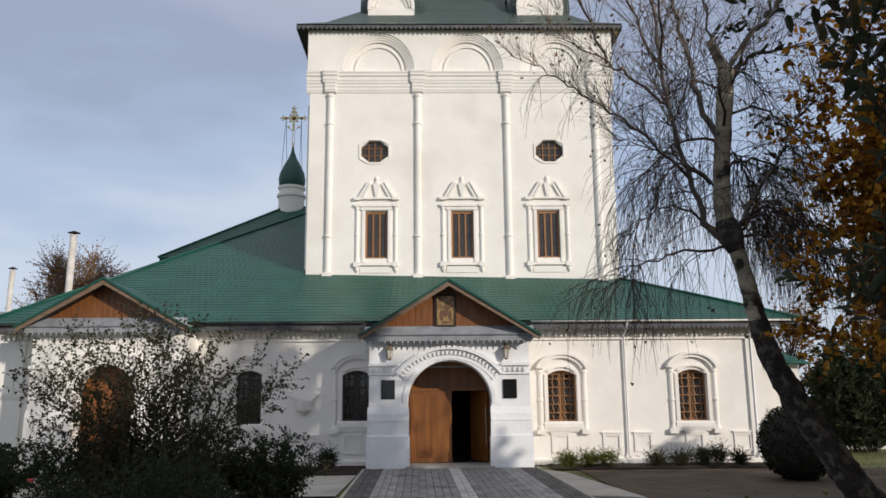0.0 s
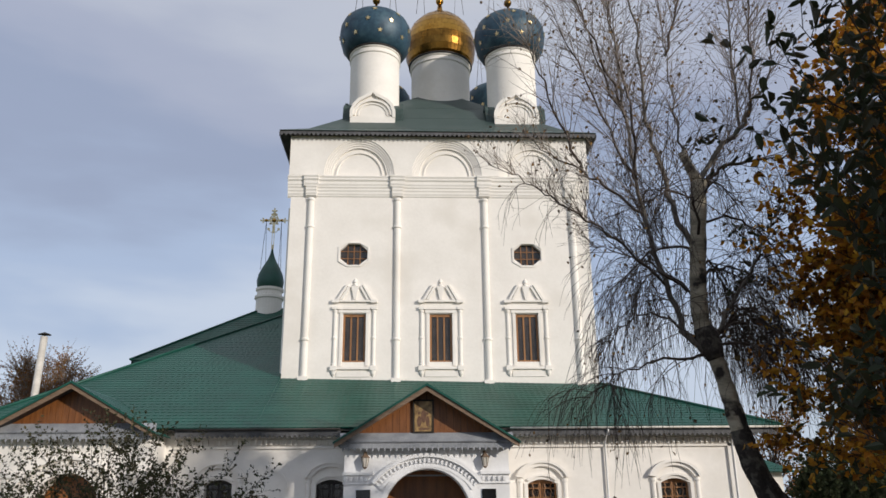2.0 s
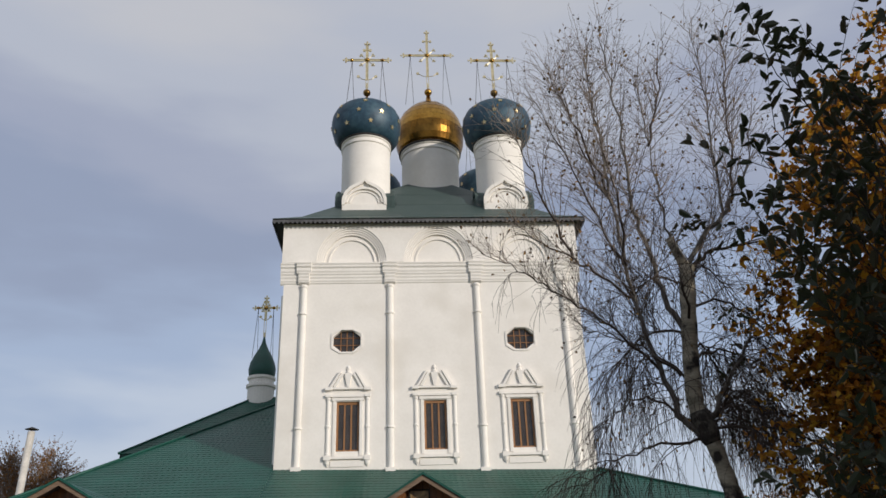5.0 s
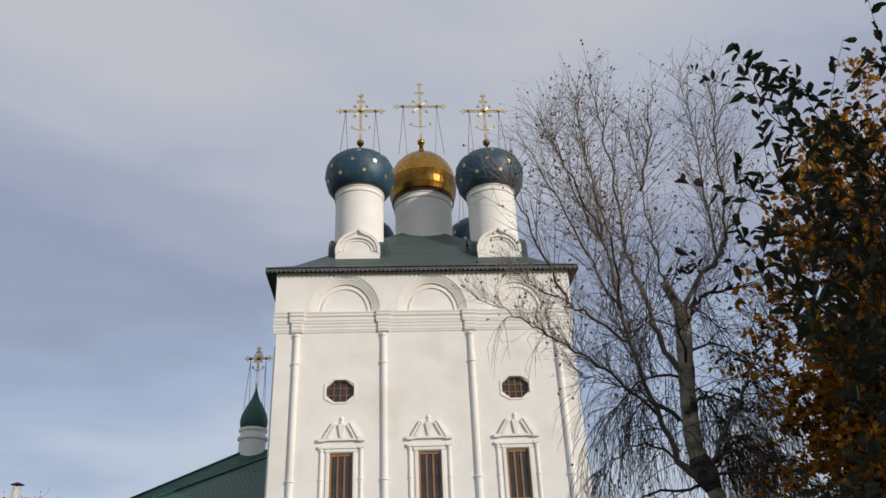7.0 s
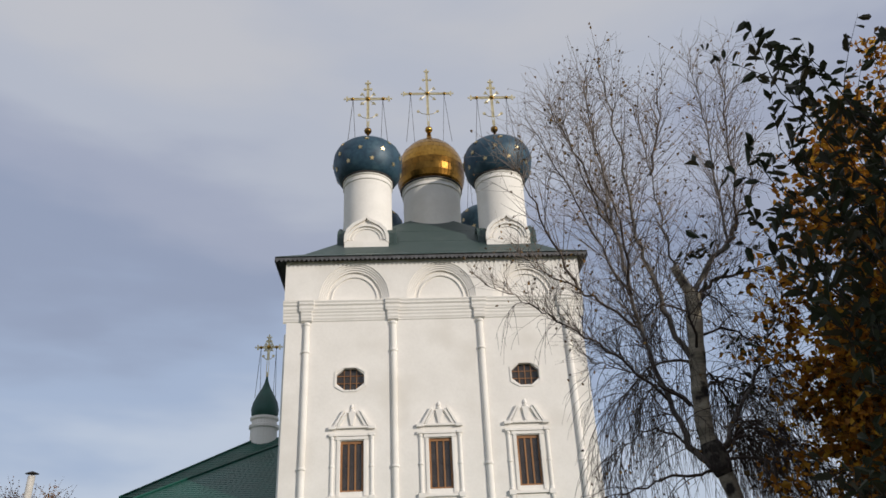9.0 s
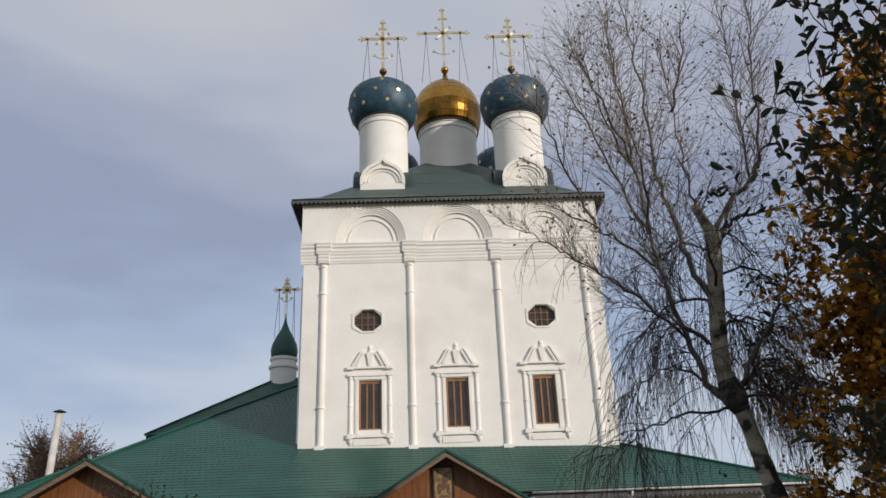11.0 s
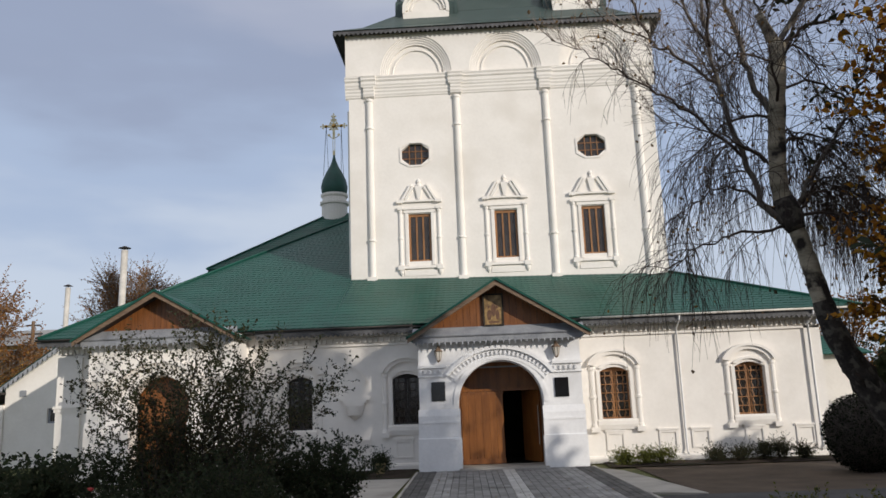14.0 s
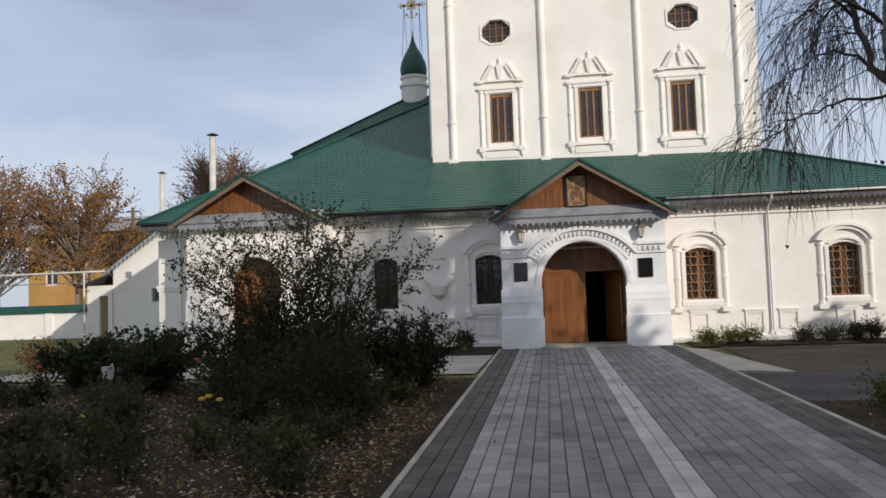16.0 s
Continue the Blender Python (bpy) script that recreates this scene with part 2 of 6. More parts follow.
# birch bark: pale, with dark cross bands and black scars
bb = mat("birch_bark", (0.17, 0.15, 0.11), (0.42, 0.37, 0.28), 0.8, scale=3.0, fine=22, bump=0.5, stain=(0.030, 0.025, 0.022), stain_scale=4.0, stretch=(0.7, 0.7, 3.0))
for node in bb.node_tree.nodes:
    if node.bl_idname == "ShaderNodeValToRGB" and abs(node.color_ramp.elements[0].position - 0.54) < 0.01:
        node.color_ramp.elements[0].position, node.color_ramp.elements[1].position = 0.52, 0.60
M["birch"] = bb
# scarred bark with the lower trunk's shade put into its near-black colour
M["birch_foot"] = mat("shaded_scarred_birch_foot", (0.020, 0.017, 0.015), (0.055, 0.046, 0.04), 0.9, scale=6, fine=40, bump=0.9, stain=(0.10, 0.09, 0.074), stain_scale=11.0)
for node in M["birch_foot"].node_tree.nodes:
    if node.bl_idname == "ShaderNodeValToRGB" and abs(node.color_ramp.elements[0].position - 0.54) < 0.01:
        node.color_ramp.elements[0].position, node.color_ramp.elements[1].position = 0.50, 0.60
M["birch_limb"] = mat("grey_birch_limb", (0.09, 0.08, 0.068), (0.20, 0.18, 0.155), 0.8, scale=5, fine=30, bump=0.3, stain=(0.07, 0.06, 0.05), stain_scale=5.0)
M["twig_high"] = mat("grey_brown_twig", (0.15, 0.122, 0.10), (0.27, 0.225, 0.19), 0.8, scale=6, fine=40, bump=0.2)
M["leaf_shrub"] = leaf_mat("shrub_leaf", [(0.026, 0.036, 0.017), (0.05, 0.06, 0.026), (0.08, 0.075, 0.04), (0.045, 0.042, 0.028), (0.10, 0.08, 0.038)], 0.8, 0.3)
M["leaf_low"] = leaf_mat("rose_leaf", [(0.024, 0.036, 0.018), (0.042, 0.056, 0.024), (0.034, 0.042, 0.024), (0.062, 0.064, 0.03)], 0.85, 0.25)
M["leaf_herb"] = leaf_mat("herb_leaf", [(0.05, 0.07, 0.022), (0.075, 0.09, 0.03), (0.045, 0.05, 0.025), (0.11, 0.10, 0.035)], 0.7, 0.3)
M["leaf_pear"] = leaf_mat("dark_pear_leaf", [(0.034, 0.044, 0.024), (0.052, 0.062, 0.032), (0.042, 0.042, 0.026), (0.075, 0.062, 0.028)], 0.42, 0.3)
M["leaf_orange"] = leaf_mat("orange_autumn_leaf", [(0.44, 0.17, 0.02), (0.56, 0.27, 0.026), (0.28, 0.10, 0.02), (0.64, 0.38, 0.04), (0.40, 0.16, 0.024), (0.14, 0.07, 0.02), (0.07, 0.05, 0.02)], 0.6, 0.5)
M["leaf_rust"] = leaf_mat("rust_brown_leaf", [(0.24, 0.09, 0.025), (0.32, 0.14, 0.035), (0.14, 0.075, 0.04), (0.38, 0.20, 0.05)], 0.7, 0.3)
M["leaf_birch"] = leaf_mat("last_birch_leaf", [(0.16, 0.11, 0.06), (0.06, 0.05, 0.035), (0.34, 0.19, 0.05), (0.10, 0.07, 0.045), (0.24, 0.13, 0.05)], 0.6, 0.4)
M["leaf_fallen"] = leaf_mat("fallen_leaf", [(0.16, 0.085, 0.035), (0.10, 0.06, 0.035), (0.26, 0.19, 0.10), (0.22, 0.12, 0.03), (0.30, 0.27, 0.20)], 0.8, 0.1)
M["leaf_pale"] = leaf_mat("pale_dry_leaf", [(0.34, 0.31, 0.25), (0.46, 0.43, 0.36), (0.28, 0.22, 0.14)], 0.7, 0.1)
M["leaf_flower"] = leaf_mat("yellow_green_leaf", [(0.10, 0.12, 0.025), (0.17, 0.17, 0.035), (0.06, 0.08, 0.022)], 0.6, 0.3)
# thuja green taken almost to black: the shade it stands in is in the colour
M["needle"] = leaf_mat("shade_dark_thuja_spray", [(0.006, 0.009, 0.006), (0.010, 0.014, 0.008), (0.014, 0.018, 0.010)], 0.8, 0.05)
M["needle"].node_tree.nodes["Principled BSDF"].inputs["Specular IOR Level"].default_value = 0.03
M["grass"] = leaf_mat("grass_blade", [(0.07, 0.09, 0.025), (0.12, 0.13, 0.04), (0.17, 0.15, 0.06)], 0.8, 0.2)
M["petal_red"] = mat("red_petal", (0.35, 0.02, 0.02), (0.5, 0.05, 0.04), 0.6, bump=0)
M["petal_yellow"] = mat("yellow_petal", (0.55, 0.30, 0.02), (0.65, 0.40, 0.04), 0.6, bump=0)


# ---- mesh tools ----
class MB:
    """Collects vertices and faces in world metres."""

    def __init__(self):
        self.v, self.f = [], []

    def quad(self, *p):
        i = len(self.v)
        self.v += [tuple(q) for q in p]
        self.f.append(tuple(range(i, i + len(p))))

    def box(self, x0, x1, y0, y1, z0, z1, bevel=0.0):
        if bevel:
            b = bevel
            self.prism([(x0 + b, z0), (x1 - b, z0), (x1, z0 + b), (x1, z1 - b), (x1 - b, z1), (x0 + b, z1), (x0, z1 - b), (x0, z0 + b)], y0, y1)
            return self
        self.prism([(x0, z0), (x1, z0), (x1, z1), (x0, z1)], y0, y1)
        return self

    def prism(self, poly, y0, y1, axis="y"):
        """A polygon in x and z pushed along y (axis 'x': in y and z along x; 'z': in x and y along z)."""
        put = {"y": lambda a, b, c: (a, c, b), "x": lambda a, b, c: (c, a, b), "z": lambda a, b, c: (a, b, c)}[axis]
        i, n = len(self.v), len(poly)
        self.v += [put(a, b, y0) for a, b in poly] + [put(a, b, y1) for a, b in poly]
        self.f += [tuple(range(i, i + n)), tuple(range(i + 2 * n - 1, i + n - 1, -1))]
        self.f += [(i + k, i + n + k, i + n + (k + 1) % n, i + (k + 1) % n) for k in range(n)]
        return self

    def lathe(self, c, profile, seg=32, a0=0.0, a1=2 * math.pi):
        """profile: (radius, height above c)."""
        full = abs(a1 - a0 - 2 * math.pi) < 1e-6
        n, i = seg if full else seg + 1, len(self.v)
        for r, h in profile:
            self.v += [(c[0] + r * math.cos(a0 + (a1 - a0) * k / seg), c[1] + r * math.sin(a0 + (a1 - a0) * k / seg), c[2] + h) for k in range(n)]
        for j in range(len(profile) - 1):
            for k in range(seg):
                a, b = i + j * n + k, i + j * n + (k + 1) % n
                self.f.append((a, b, b + n, a + n))
        if full:
            self.f += [tuple(range(i + n - 1, i - 1, -1)), tuple(range(i + (len(profile) - 1) * n, i + len(profile) * n))]
        return self

    def tube(self, pts, radii, sides=5):
        i, up = len(self.v), Vector((0.31, 0.17, 0.93))
        pts = [Vector(p) for p in pts]
        for k, p in enumerate(pts):
            d = (pts[min(k + 1, len(pts) - 1)] - pts[max(k - 1, 0)]).normalized()
            a = d.cross(up)
            a = a.normalized() if a.length > 1e-4 else Vector((1, 0, 0))
            b = d.cross(a)
            r = radii[k] if hasattr(radii, "__len__") else radii
            self.v += [tuple(p + r * (math.cos(2 * math.pi * s / sides) * a + math.sin(2 * math.pi * s / sides) * b)) for s in range(sides)]
        for k in range(len(pts) - 1):
            for s in range(sides):
                q, w = i + k * sides + s, i + k * sides + (s + 1) % sides
                self.f.append((q, w, w + sides, q + sides))
        e = i + (len(pts) - 1) * sides
        self.f += [tuple(range(i + sides - 1, i - 1, -1)), tuple(range(e, e + sides))]
        return self

    def leaf(self, p, d, n, size, width=0.5, fold=0.15, oval=False):
        """A folded pointed leaf from p along d, its face along n; oval leaves have a rounder outline."""
        s = d.cross(n)
        s = s.normalized() * size * width * 0.5 if s.length > 1e-5 else Vector((size * width * 0.5, 0, 0))
        m, t = p + d * size * 0.45, p + d * size
        lift = n * size * fold
        i = len(self.v)
        if oval:
            a, b = p + d * size * 0.28, p + d * size * 0.68 - n * size * 0.04
            t = t - n * size * 0.12
            self.v += [tuple(p), tuple(a + s * 0.85 + lift), tuple(b + s * 0.9 + lift), tuple(t), tuple(b - s * 0.9 + lift), tuple(a - s * 0.85 + lift)]
            self.f += [(i, i + 1, i + 2), (i, i + 2, i + 3), (i, i + 3, i + 4), (i, i + 4, i + 5)]
            return
        self.v += [tuple(p), tuple(m + s + lift), tuple(t), tuple(m - s + lift)]
        self.f += [(i, i + 1, i + 2), (i, i + 2, i + 3)]


LOC = {}


def thing(name, at, label, category, group="", kind=""):
    ob = new(name)
    ob.location = at
    LOC[ob] = Vector(at)
    return tagged(ob, label, category, group, kind)


def mesh_of(name, mb, material, origin=Vector((0, 0, 0)), smooth=False):
    me = bpy.data.meshes.new(name)
    me.from_pydata([(x - origin[0], y - origin[1], z - origin[2]) for x, y, z in mb.v], [], mb.f)
    me.materials.append(material)
    if smooth:
        me.polygons.foreach_set("use_smooth", [True] * len(me.polygons))
    else:
        bm = bmesh.new()
        bm.from_mesh(me)
        if len(mb.v) < 6000:
            bmesh.ops.remove_doubles(bm, verts=bm.verts, dist=1e-5)
        bmesh.ops.recalc_face_normals(bm, faces=bm.faces)
        bm.to_mesh(me)
        bm.free()
    me.update()
    return me


def part(name, mb, material, parent, label="", smooth=False, kind=""):
    """One mesh under a thing or under a part, built in world metres."""
    o = LOC[parent]
    ob = new(name, mesh_of(name, mb, material, o, smooth))
    ob.parent = parent
    LOC[ob] = o
    return tagged(ob, label, kind=kind)


def solid(name, mb, material, label, category, kind="", smooth=False, at=None, group=""):
    """A thing of one mesh."""
    o = Vector(at) if at else Vector((0, 0, 0))
    ob = new(name, mesh_of(name, mb, material, o, smooth))
    ob.location = o
    LOC[ob] = o
    return tagged(ob, label, category, group, kind)


def arch_wall(mb, x0, x1, z0, z1, y0, y1, ax0, ax1, spring, rise, seg=20):
    """A wall with one arched opening down to z0."""
    mb.box(x0, ax0, y0, y1, z0, z1)
    mb.box(ax1, x1, y0, y1, z0, z1)
    c, h = (ax0 + ax1) / 2, (ax1 - ax0) / 2
    for k in range(seg):
        a, b = c - h * math.cos(math.pi * k / seg), c - h * math.cos(math.pi * (k + 1) / seg)
        za, zb = spring + rise * math.sin(math.pi * k / seg), spring + rise * math.sin(math.pi * (k + 1) / seg)
        mb.prism([(a, za), (b, zb), (b, z1), (a, z1)], y0, y1)


def band(mb, cx, cz, r0, r1, y0, y1, a0=0.0, a1=math.pi, seg=20, squash=1.0):
    """A flat arch ring in the x z plane."""
    for k in range(seg):
        a, b = a0 + (a1 - a0) * k / seg, a0 + (a1 - a0) * (k + 1) / seg
        mb.prism([(cx + r0 * math.cos(a), cz + squash * r0 * math.sin(a)), (cx + r1 * math.cos(a), cz + squash * r1 * math.sin(a)),
                  (cx + r1 * math.cos(b), cz + squash * r1 * math.sin(b)), (cx + r0 * math.cos(b), cz + squash * r0 * math.sin(b))], y0, y1)


def pierced(mb, x0, x1, z0, z1, y0, y1, holes):
    """A wall cut by rectangular holes (x0, x1, z0, z1)."""
    xs = sorted({x0, x1, *(h[0] for h in holes), *(h[1] for h in holes)})
    zs = sorted({z0, z1, *(h[2] for h in holes), *(h[3] for h in holes)})
    for a, b in zip(xs, xs[1:]):
        for c, d in zip(zs, zs[1:]):
            if not any(h[0] < (a + b) / 2 < h[1] and h[2] < (c + d) / 2 < h[3] for h in holes):
                mb.box(a, b, y0, y1, c, d)


def courses(mb, e0, e1, t0, t1, step=0.35, lift=0.025, waves=0.0):
    """A roof plane from the eave e0 e1 up to t0 t1 in overlapping courses, each proud at its lower edge."""
    e0, e1, t0, t1 = (Vector(p) for p in (e0, e1, t0, t1))
    n = (e1 - e0).cross(((t0 + t1) - (e0 + e1)) / 2).normalized()
    n = n if n.z > 0 else -n
    rows = max(1, round((((t0 + t1) - (e0 + e1)) / 2).length / step))
    for k in range(rows):
        a, b = k / rows, (k + 1) / rows
        l0, r0, l1, r1 = e0.lerp(t0, a), e1.lerp(t1, a), e0.lerp(t0, b), e1.lerp(t1, b)
        cols = max(1, round((r0 - l0).length / waves)) if waves else 1
        for c in range(cols):
            u, w = c / cols, (c + 1) / cols
            p, q, r, s = l0.lerp(r0, u), l0.lerp(r0, w), l1.lerp(r1, w), l1.lerp(r1, u)
            if waves:
                h, g = p.lerp(q, 0.5), s.lerp(r, 0.5)
                mb.quad(p + n * lift * 0.5, h + n * lift * 1.3, g + n * lift * 0.5, s)
                mb.quad(h + n * lift * 1.3, q + n * lift * 0.5, r, g + n * lift * 0.5)
                mb.quad(p - n * 0.02, q - n * 0.02, q + n * lift * 0.5, h + n * lift * 1.3, p + n * lift * 0.5)
            else:
                mb.quad(p + n * lift, q + n * lift, r, s)
                mb.quad(p - n * 0.01, q - n * 0.01, q + n * lift, p + n * lift)


# ---- ground ----
def sheet(x0, x1, y0, y1, z, nx=1, ny=1, amp=0.0, f=0.8):
    mb = MB()
    pts = {}
    for i in range(nx + 1):
        for j in range(ny + 1):
            x, y = x0 + (x1 - x0) * i / nx, y0 + (y1 - y0) * j / ny
            edge = min(i, nx - i, j, ny - j) > 0
            pts[i, j] = len(mb.v)
            mb.v.append((x, y, z + (amp * noise.noise((x * f, y * f, 3.1)) if amp and edge else 0)))
    mb.f = [(pts[i, j], pts[i + 1, j], pts[i + 1, j + 1], pts[i, j + 1]) for i in range(nx) for j in range(ny)]
    return mb


def askew(mb):
    """Turns a sheet with the path."""
    mb.v = [(x + 0.04 - 0.016 * (y - 18.0), y, z) for x, y, z in mb.v]
    return mb


solid("ground", sheet(-1500, 1500, -1500, 1500, -0.03), M["lawn"], "wide autumn lawn of yellowing short grass", "ground", "structure")
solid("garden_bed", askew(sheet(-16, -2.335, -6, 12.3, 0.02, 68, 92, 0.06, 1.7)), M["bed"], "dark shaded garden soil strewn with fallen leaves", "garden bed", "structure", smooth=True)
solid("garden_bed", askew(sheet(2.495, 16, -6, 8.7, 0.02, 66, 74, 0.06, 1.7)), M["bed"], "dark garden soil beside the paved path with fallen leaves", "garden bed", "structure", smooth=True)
solid("driveway", sheet(2.66, 30, 8.8, 12.4, 0.0, 1, 1), M["asphalt"], "worn grey asphalt drive crossing beside the path", "driveway", "structure")
solid("bare_ground", sheet(3.5, 26, 12.4, 18.6, -0.005, 40, 14, 0.02), M["soil"], "bare brown trodden soil before the church wall", "ground", "structure", smooth=True)
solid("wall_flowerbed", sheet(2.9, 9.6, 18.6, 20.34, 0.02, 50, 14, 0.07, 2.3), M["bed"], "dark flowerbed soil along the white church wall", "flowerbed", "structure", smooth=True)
solid("side_path", sheet(-14, -2.34, 13.2, 17.6, 0.005), M["concrete"], "pale concrete side path in front of the church", "path", "structure")
solid("side_path", MB().prism([(2.50, 12.9), (3.66, 12.45), (3.05, 17.7), (2.62, 18.55), (2.50, 18.55)], -0.06, 0.012, "z"), M["concrete"], "pale concrete apron beside the paved path", "path", "structure")
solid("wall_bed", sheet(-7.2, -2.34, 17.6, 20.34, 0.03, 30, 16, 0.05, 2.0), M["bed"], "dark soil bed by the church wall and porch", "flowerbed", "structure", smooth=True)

PX0, PX1, PW, PL = -2.40, 2.42, 0.1605, 0.32
PATH_TURN = 0.016           # the path runs a little askew to the church
path = tagged(new("paved_path"), "straight path of grey concrete pavers leading to the porch", "path", kind="structure")
LOC[path] = Vector((0, 0, 0))
path.matrix_world = Matrix.Translation((0.04, 18.0, 0)) @ Matrix.Rotation(PATH_TURN, 4, "Z") @ Matrix.Translation((0, -18.0, 0))
part("path_bed", sheet(-2.32, 2.52, -8, 19.02, 0.004), M["joint"], path)
for x in (-2.345, 2.42):
    kerb = MB()
    y = -8.0
    while y < (19.0 if x < 0 else 18.9):
        kerb.box(x + (0.02 if x < 0 else 0.0), x + (0.09 if x < 0 else 0.07), y + 0.004, y + 0.996, -0.1, 0.055, 0.008)
        y += 1.0
    part("kerb", kerb, M["concrete"], path, "pale concrete kerb")
solid("doorstep", MB().box(-1.12, 1.30, 18.85, 20.2, -0.02, 0.10, 0.02), M["concrete"], "low grey concrete doorstep under the arch", "step", "structure")

# ---- church ----
church = thing("church", (0.7, 29.0, 0.0), "white plastered Orthodox church with green metal roofs and five domes", "church")
TX0, TX1, TY = -4.78, 6.20, 24.0
FY = 20.4


def roof_z(y):
    return 4.15 + 0.498 * (y - 19.85)


wins = [(3.45, 1.22, 2.70, 0.86), (7.33, 1.21, 2.70, 0.86), (-2.62, 1.28, 2.74, 0.84), (-5.78, 1.22, 2.76, 0.76)]
mb = MB()
pierced(mb, -13.07, 9.40, 0.0, 4.06, FY, FY + 0.6, [(c - w / 2, c + w / 2, a, b) for c, a, b, w in wins] + [(-1.05, 1.27, 0.0, 2.97)])
for c, a, b, w in wins:      # low arched heads
    for k in range(10):
        u, v = -w / 2 + w * k / 10, -w / 2 + w * (k + 1) / 10
        mb.prism([(c + u, b - 0.22 * (2 * u / w) ** 2 * 0.6), (c + v, b - 0.22 * (2 * v / w) ** 2 * 0.6), (c + v, b + 0.002), (c + u, b + 0.002)], FY + 0.004, FY + 0.59)
mb.box(9.40 - 0.6, 9.40, FY + 0.6, 33, 0, 4.06).box(-13.07, -12.47, FY + 0.6, 33, 0, 4.06).box(-12.47, 8.8, 32.4, 33, 0, 4.06)
part("lower_wall", mb, M["plaster"], church, "white plastered lower wall")
for a, b in ((-13.15, -11.5), (-7.25, -2.2), (2.34, 9.5)):
    mb = MB()
    mb.prism([(FY, 0.0), (FY - 0.10, 0.0), (FY - 0.10, 0.13), (FY - 0.07, 0.17), (FY - 0.003, 0.20), (FY, 0.2)], a, b, "x")
    part("plinth", mb, M["plaster"], church)
# corner pilasters
mb = MB()
mb.box(-13.10, -12.36, FY - 0.09, FY, 0.2, 3.66).box(-13.14, -12.32, FY - 0.12, FY, 2.0, 2.1).box(-13.16, -12.30, FY - 0.15, FY, 2.1, 2.18)
part("pilaster", MB().box(8.98, 9.43, FY - 0.07, FY, 0.2, 3.66), M["plaster"], church)
part("pilaster", mb, M["plaster"], church)


def half_column(mb, x, y, z0, z1, r, rings=()):
    prof = [(r * 1.25, 0), (r * 1.25, 0.06), (r, 0.10)]
    for z in rings:
        h = z - z0
        prof += [(r, h - 0.05), (r * 1.28, h - 0.03), (r * 1.28, h + 0.03), (r, h + 0.05)]
    prof += [(r, z1 - z0 - 0.12), (r * 1.25, z1 - z0 - 0.08), (r * 1.25, z1 - z0)]
    mb.lathe((x, y, z0), prof, 14, math.pi, 2 * math.pi)


def lower_window(c, a, b, w, grille):
    s = MB()
    for sx in (-1, 1):
        half_column(s, c + sx * (w / 2 + 0.22), FY, a - 0.22, b + 0.02, 0.075, [a + 0.62])
        s.box(c + sx * (w / 2 + 0.22) - 0.12, c + sx * (w / 2 + 0.22) + 0.12, FY - 0.14, FY, a - 0.36, a - 0.22)
        s.box(c + sx * (w / 2 + 0.05) - 0.05, c + sx * (w / 2 + 0.05) + 0.05, FY - 0.05, FY, a, b - 0.1)
    s.prism([(FY, a - 0.30), (FY - 0.05, a - 0.30), (FY - 0.09, a - 0.16), (FY - 0.09, a - 0.06), (FY - 0.03, a), (FY, a)], c - w / 2 - 0.14, c + w / 2 + 0.14, "x")
    R = w / 2 + 0.34
    band(s, c, b - 0.10, R - 0.18, R - 0.06, FY - 0.10, FY, 0.30, math.pi - 0.30, 16, 0.78)
    band(s, c, b - 0.10, R - 0.06, R + 0.04, FY - 0.16, FY, 0.28, math.pi - 0.28, 16, 0.78)
    band(s, c, b - 0.14, R - 0.36, R - 0.25, FY - 0.06, FY, 0.42, math.pi - 0.42, 16, 0.55)
    win = part("window", s, M["plaster"], church, "white moulded window surround with small columns")
    f = MB()
    y0 = FY + 0.20
    f.box(c - w / 2, c - w / 2 + 0.05, y0, y0 + 0.07, a, b).box(c + w / 2 - 0.05, c + w / 2, y0, y0 + 0.07, a, b)
    f.box(c - w / 2, c + w / 2, y0 + 0.002, y0 + 0.068, a, a + 0.05).box(c - w / 2, c + w / 2, y0 + 0.002, y0 + 0.068, b - 0.12, b)
    f.box(c - 0.055, c - 0.012, y0 + 0.004, y0 + 0.066, a, b).box(c + 0.012, c + 0.055, y0 + 0.004, y0 + 0.066, a, b)
    part("frame", f, M["frame"] if grille else M["iron"], win, "brown wooden frame" if grille else "dark painted frame")
    g = MB()
    for k in range(1, 5):          # forged bars that swell and narrow between their crossings
        x = c - w / 2 + w * k / 5
        g.tube([(x + 0.020 * math.sin(math.pi * j * 0.5) * (1 if k % 2 else -1), y0 - 0.036, a + (b - 0.05 - a) * j / 24) for j in range(25)], 0.013, 5)
    for k in range(1, 6):
        z = a + (b - a) * k / 6
        g.box(c - w / 2, c + w / 2, y0 - 0.045, y0 - 0.027, z - 0.012, z + 0.012)
        for j in range(5):
            g.lathe((c - w / 2 + w * (j + 0.5) / 5, y0 - 0.036, z - 0.022), [(0.0, 0), (0.026, 0.022), (0.0, 0.044)], 6)
    part("grille", g, M["frame"] if grille else M["iron"], win, "brown lattice grille" if grille else "dark iron lattice grille")
    part("pane", MB().box(c - w / 2, c + w / 2, y0 + 0.03, y0 + 0.036, a, b), M["glass"], win)


